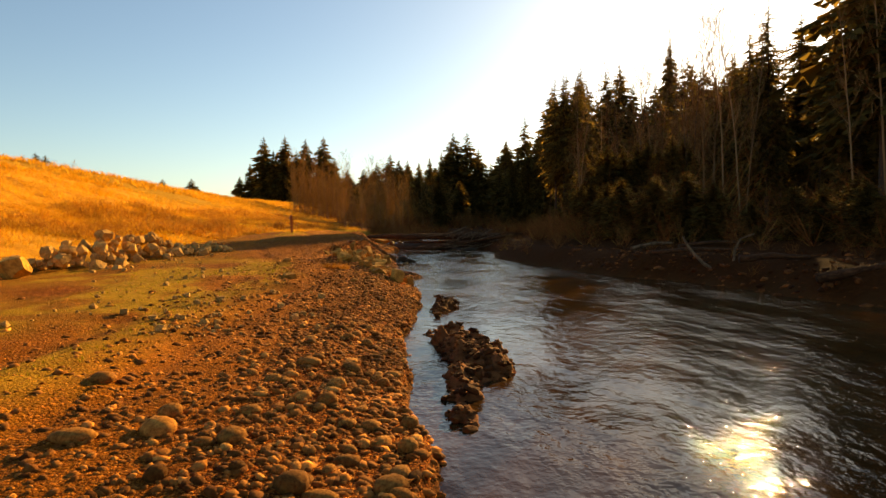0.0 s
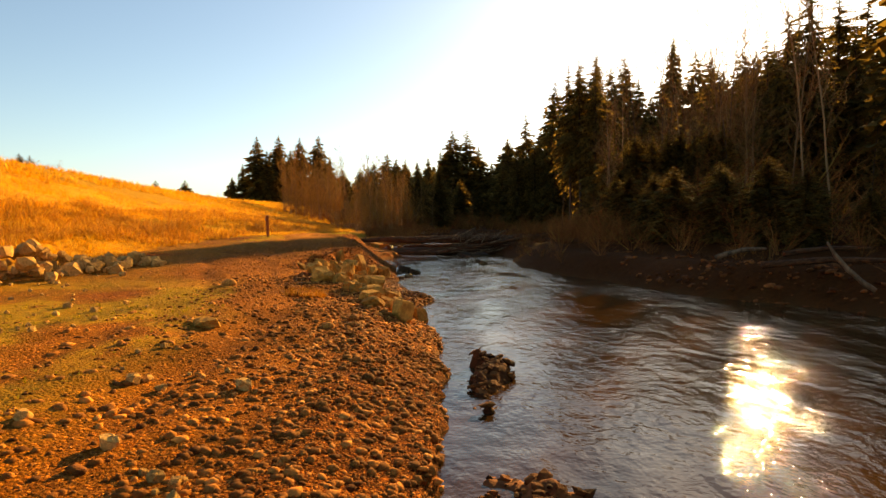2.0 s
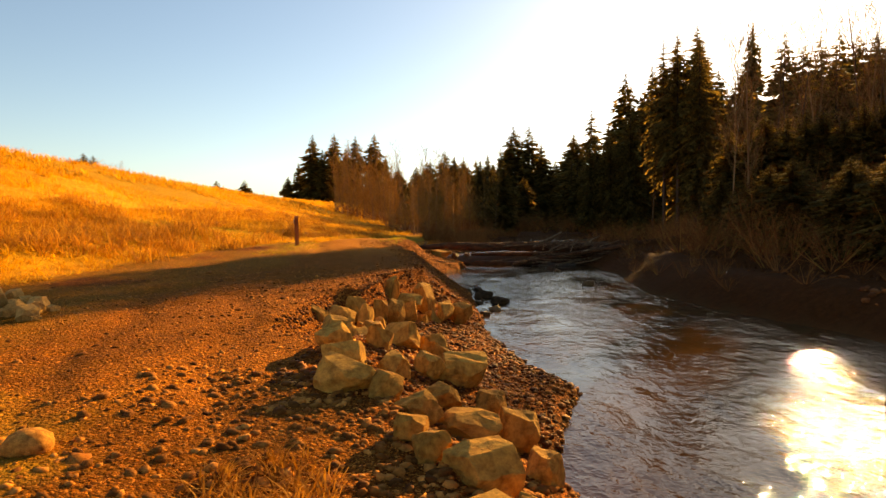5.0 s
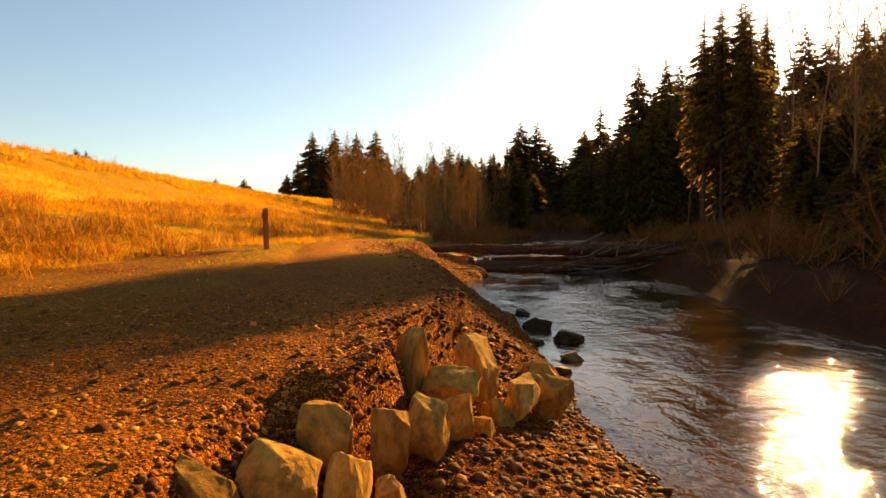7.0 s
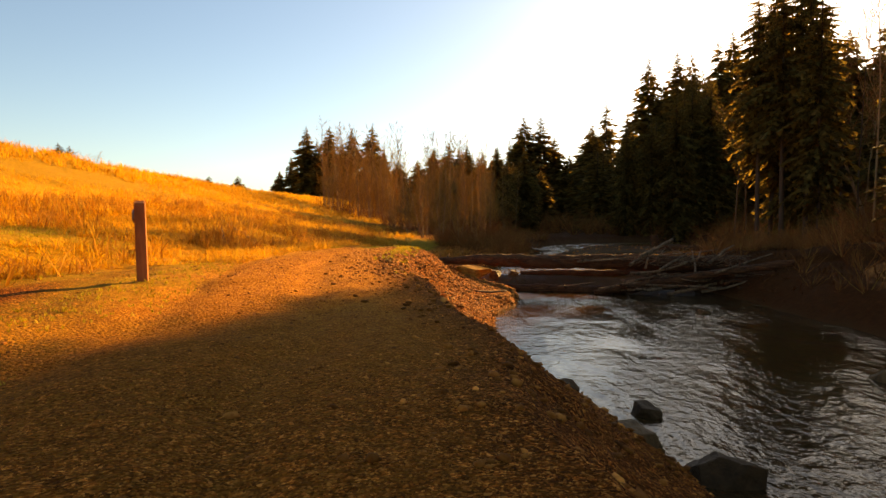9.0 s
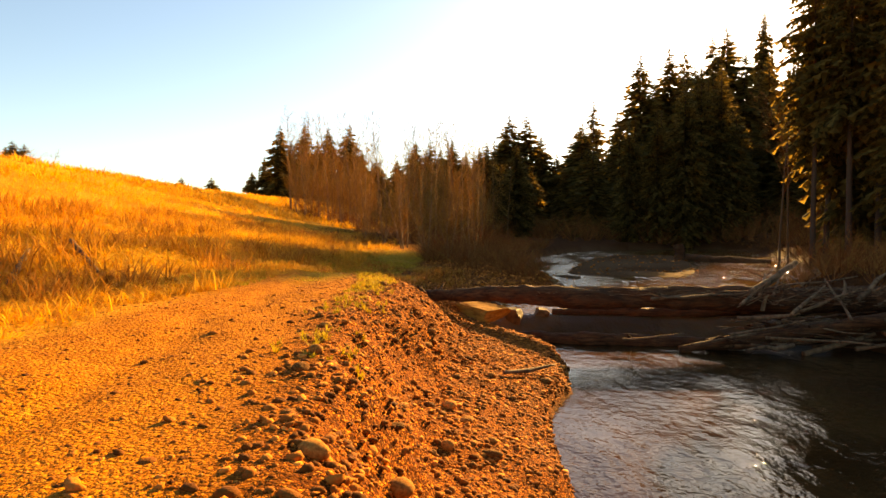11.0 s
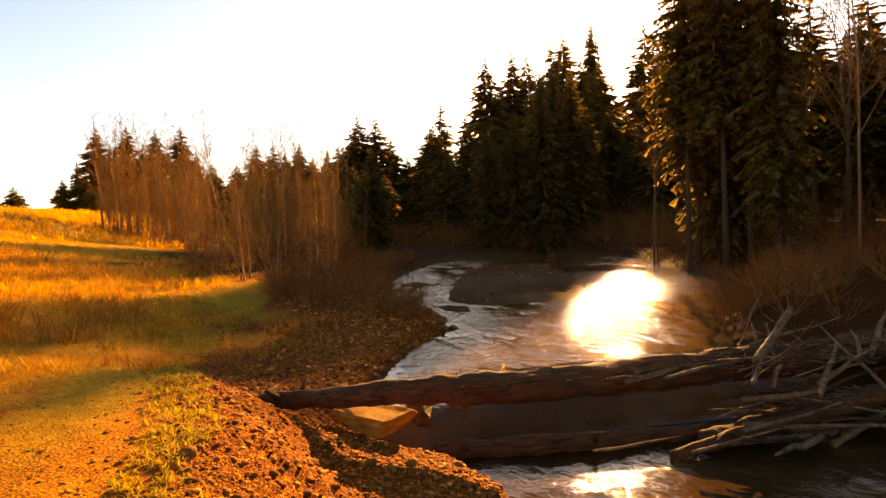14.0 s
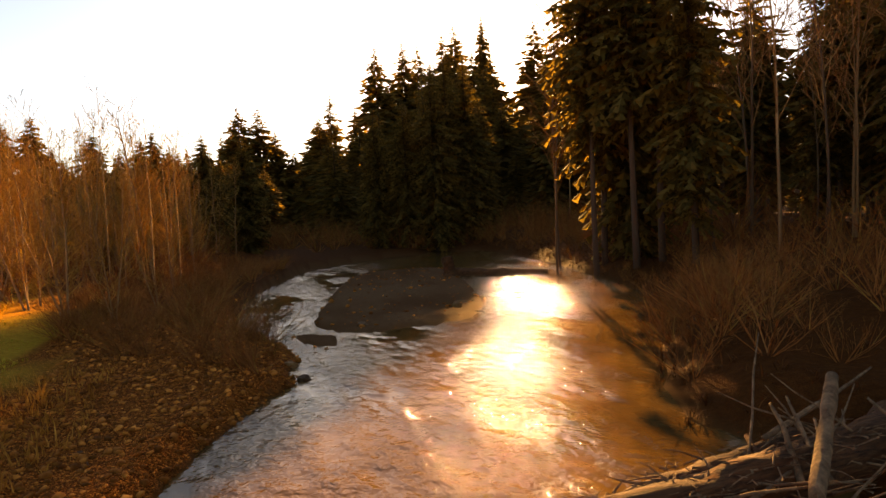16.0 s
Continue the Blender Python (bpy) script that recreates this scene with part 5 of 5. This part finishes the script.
tagged(new("dead_bracken", blades(x, y, height(x, y) - .02, .2 + .35 * rng.random(len(x)), 10, BRACKEN, "dead_bracken", 1.3, .008)), "brown dead bracken standing in for shade on the lower hillside", "bracken", kind="stuff")
# short turf along the track
x, y = scatter(34000, -13, -3, -3, 80, lambda x, y: (lattice(x * .7, y * .5, 31) > np.where(y < 18, .56, .5)) & (rng.random(len(x)) < np.where(y < 18, .4, 1)) & (edge(y) - x > np.where(y < 18, 2.2, 3.4)) & (edge(y) - x < 9) & ((y < 17) | (y > 33)) | (y > 51) & (x < edge(y) - .1) & ((y < 58) | (x < -5.8)) & (lattice(x * .7, y * .5, 31) > np.where(edge(y) - x < 3.2, .68, .45)))
tagged(new("turf", blades(x, y, height(x, y) - .01, .03 + .05 * rng.random(len(x)), 5, TURF, "turf", .8, .008)), "short green and straw turf beside the track", "grass", kind="stuff")
x, y = scatter(6000, -20, -11, 33, 49, lambda x, y: lawn(x, y) > .4)
tagged(new("turf", blades(x, y, height(x, y) - .01, .05 + .07 * rng.random(len(x)), 6, TURF, "turf", 1.0, .009)), "short green turf on the lower hillside", "grass", kind="stuff")
x, y = scatter(9000, -11.5, -6.6, 49.5, 68, lambda x, y: (x < edge(y) + .2) & (lattice(x * .6, y * .45, 83) > .3) & ((edge(y) - x > 3.1 - .8 * lattice(y * .8, y * 0, 88)) | (edge(y) - x < .6) | (y > 61)))
tagged(new("turf", blades(x, y, height(x, y) - .01, .05 + .07 * rng.random(len(x)), 6, TURF, "turf", 1.0, .009)), "green turf where the track meets the thicket", "grass", kind="stuff")
x, y = scatter(900, -7.2, -4.6, 40, 54, lambda x, y: (np.abs(edge(y) - x - .1) < .45) & (lattice(x * 1.3, y * 1.1, 77) > .55))
tagged(new("bank_grass", blades(x, y, height(x, y) - .01, .07 + .09 * rng.random(len(x)), 9, TURF, "bank_grass", .9, .009)), "straggling grass tufts on the bank edge", "grass", kind="stuff")

# far-bank growth, coloured dark to carry the shade of the wood
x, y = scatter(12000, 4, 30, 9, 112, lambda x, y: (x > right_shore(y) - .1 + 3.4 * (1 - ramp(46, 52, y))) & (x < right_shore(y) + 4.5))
tagged(new("dead_bracken", blades(x, y, height(x, y) - .02, .12 + .3 * rng.random(len(x)), 7, SHADED_GROWTH, "dead_bracken", 1.2, .010)), "brown dead growth along the far bank, darkened for shade", "bracken", kind="stuff")

a, d = rng.random(70) * 6.283, .45 * rng.random(70) ** .5
x, y = -2.35 + d * np.cos(a), 17.3 + 1.3 * d * np.sin(a)
tagged(new("dead_bracken", blades(x, y, height(x, y) - .01, .1 + .16 * rng.random(70), 12, BRACKEN, "dead_bracken", 1.2, .007)), "small rusty tuft of dead growth on the gravel", "bracken", kind="stuff")
x, y = scatter(420, -9.5, -5.2, 56.5, 66, lambda x, y: lattice(x * .9, y * .9, 87) > .5)
tagged(new("dead_bracken", blades(x, y, height(x, y) - .01, .12 + .3 * rng.random(len(x)), 9, BRACKEN, "dead_bracken", 1.0, .008)), "straggling dead stalks on the gravel flat", "bracken", kind="stuff")
# bushes at the foot of the hill
for x, y, h in ((-12.9, 33.2, 1.1), (-13.8, 31.5, .9), (-12.4, 35.0, .9), (-13.4, 36.6, 1.0), (-14.2, 34.6, .8), (-12.6, 52.4, .8), (-11.9, 55.0, .7), (-13.5, 47.5, .9), (-12.8, 44.0, .7), (-16.5, 41.5, .9), (-19, 50, 1.0), (-15.5, 57, 1.0), (-13.0, 62, .9)):
    plant(shrub_first, SCRUB, int(rng.integers(0, 2)), "shrub", ("trunk", "crown"), x, y, h, "low tan leafless bush in dry grass", "bushes on the hillside", wide=1.3)


# ---- gravel and cobbles, piece by piece ----
def gravel(n, x0, x1, y0, y1, keep, small, large, power, name, label, mat=PEBBLE, sunk=-.12):
    x, y = scatter(n, x0, x1, y0, y1, keep)
    size = small + (large - small) * rng.random(len(x)) ** power
    tagged(new(name, mesh_of(name, *stones(x, y, height(x, y) - size * sunk, size), mat, True)), label, "gravel", kind="stuff")


# the near beach: its tree shade is put into the stone colour
gravel(80000, -4.5, 2.2, -3, 20, lambda x, y: (x < shore(y) + .15) & (rng.random(len(x)) < np.exp(-np.maximum(edge(y) - x, 0) / 1.3)), .008, .068, 5, "gravel", "red-brown rounded beach gravel, darkened for shade", SHADE_PEBBLE, .05)
# dark clods stand in for the shade on the undercut wall of the hollow
gravel(9000, -4.8, -2.9, 21.6, 29, lambda x, y: np.abs(height(x + .1, y) - height(x - .1, y)) > .11, .01, .05, 3, "clods", "earth clods on the washed-out bank face, dark for its shade", CLOD_STONE, .2)
gravel(3500, -7, -3, 37, 55, lambda x, y: (np.abs(height(x + .1, y) - height(x - .1, y)) > .17) & (lattice(x * 1.5, y * 1.5, 85) > .45), .012, .055, 3, "clods", "dark earth clods on the crumbling bank", CLOD_STONE, .2)
gravel(7000, 8, 19, -4, 37, lambda x, y: (x > right_shore(y) - .2) & (x < right_shore(y) + 4) & (lattice(x * .8, y * .8, 86) > .35), .03, .16, 3, "gravel", "dark muddy stones along the far bank", CLOD_STONE, .1)
gravel(9000, -3.2, .8, 19.5, 30, lambda x, y: x < shore(y) + .1, .012, .065, 3, "gravel", "wet brown gravel spit below the boulders, darkened for shade", WET_SHADE_PEBBLE)
gravel(16000, -9, -2.4, 13, 29, lambda x, y: (edge(y) - x > -.2) & (rng.random(len(x)) < np.exp(-np.maximum(edge(y) - x - 1, 0) / 1.6)), .007, .042, 4, "gravel", "red-brown gravel beside the boulders", SHADE_PEBBLE, .1)
gravel(17000, -7, 1, 18, 44, lambda x, y: (x < shore(y) + .15) & (rng.random(len(x)) < np.exp(-np.maximum(edge(y) - x, 0) / .5)), .010, .05, 4, "gravel", "brown and tan bank gravel")
gravel(44000, -8.5, -2, 40, 57, lambda x, y: (x < shore(y) + .15) & (rng.random(len(x)) < np.exp(-np.maximum(edge(y) - x, 0) / .4)) & (rng.random(len(x)) < np.where((shore(y) - x) / (shore(y) - edge(y)) > .6, .6, 1)), .010, .055, 3.6, "gravel", "tan gravel on the sloping bank", PEBBLE, .1)
gravel(14000, -11, -1, 56.5, 74, lambda x, y: (x < shore(y) + .1) & (x > -6.4 - 1.2 * lattice(x, y, 82)), .015, .08, 3, "gravel", "grey-brown gravel flat beside the pool")
gravel(1400, -3, 14, 66, 98, lambda x, y: (x > shore(y) - .3) & (height(x, y) > .57) & (x < right_shore(y)), .02, .11, 3, "gravel", "grey-brown gravel bar in the pool")
gravel(52000, -12, -1, -3, 60, lambda x, y: (edge(y) - x > .2) & (edge(y) - x < 6.5) & (lattice(x * .9, y * .7, 81) > .32), .005, .03, 3.2, "track_gravel", "loose stones scattered on the track", PEBBLE, .3)
gravel(9000, -10.5, -4, 38.5, 52, lambda x, y: (edge(y) - x > .1) & (edge(y) - x < 5.2), .007, .03, 2.5, "track_gravel", "small pale stones on the track", PEBBLE, .3)
gravel(900, -12, 0, -2, 30, lambda x, y: (edge(y) - x > .2) & (lattice(x * .5, y * .4, 84) > .4), .02, .085, 3, "track_gravel", "pale flat stones on the track", PEBBLE, .25)

cobble_group = "cobbles on the bank"
for x, y, size in ((-2.35, 2.95, .22), (-1.2, 1.75, .29), (-.45, 4.4, .27), (-.52, 1.65, .24), (-1.75, 1.4, .26), (.2, .85, .26), (.9, 1.05, .24), (.5, 1.45, .2), (.75, 1.95, .2), (.55, 4.1, .18), (.3, 4.0, .16), (-4.05, 17.4, .3), (-1.25, 13.9, .2), (-5.75, 42.05, .2), (-5.4, 43.1, .2), (-5.2, 42.6, .22), (-5.05, 43.4, .2)):
    set_rock(COBBLES, int(rng.integers(0, 5)), x, y, size, rng.random() * 360, "rounded brown cobble on gravel", cobble_group, name="cobble")
for cx, cy, spread, count in ((-2.7, 6.2, .4, 34), (-3.1, 8.6, .5, 16), (-4.6, 7.6, .8, 16), (-2.3, 10.6, .6, 12), (-5.0, 11.5, 1.0, 16), (-1.6, 8.0, .7, 16), (-7.8, 16.5, 1.0, 26), (-6.5, 14.0, 1.2, 16)):
    for _ in range(count):
        x, y, size = rng.normal(cx, spread), rng.normal(cy, spread * 1.3), .07 + .16 * rng.random() ** 2.2
        set_rock(HEAP, int(rng.integers(0, 6)), x, y, size, rng.random() * 360, "small pale angular stone lying on the track", "loose stones of the track", z=ground_z(x, y) - .16 * size, tilt=rng.random() * 30 - 15, name="stone")
for _ in range(70):
    y = -1.5 + 6.5 * rng.random()
    s, e = float(shore(y)), float(edge(y))
    x = s - .08 - (s - e + .8) * rng.random() ** 1.4
    set_rock(COBBLES, int(rng.integers(0, 5)), x, y, .1 + .13 * rng.random() ** 2, rng.random() * 360, "rounded tan river cobble half sunk in gravel", cobble_group, name="cobble", tilt=rng.random() * 24 - 12)
n = 0
while n < 230:
    zone = rng.random()
    y = (-1 + 9 * rng.random()) if zone < .5 else (8 + 10 * rng.random() if zone < .65 else 42 + 12 * rng.random())
    s, e = float(shore(y)), float(edge(y))
    x = s - .05 - (s - e + .3) * rng.random()
    n += 1
    set_rock(COBBLES, int(rng.integers(0, 5)), x, y, .07 + .12 * rng.random() ** 2, rng.random() * 360, "rounded brown cobble on gravel", cobble_group, name="cobble")
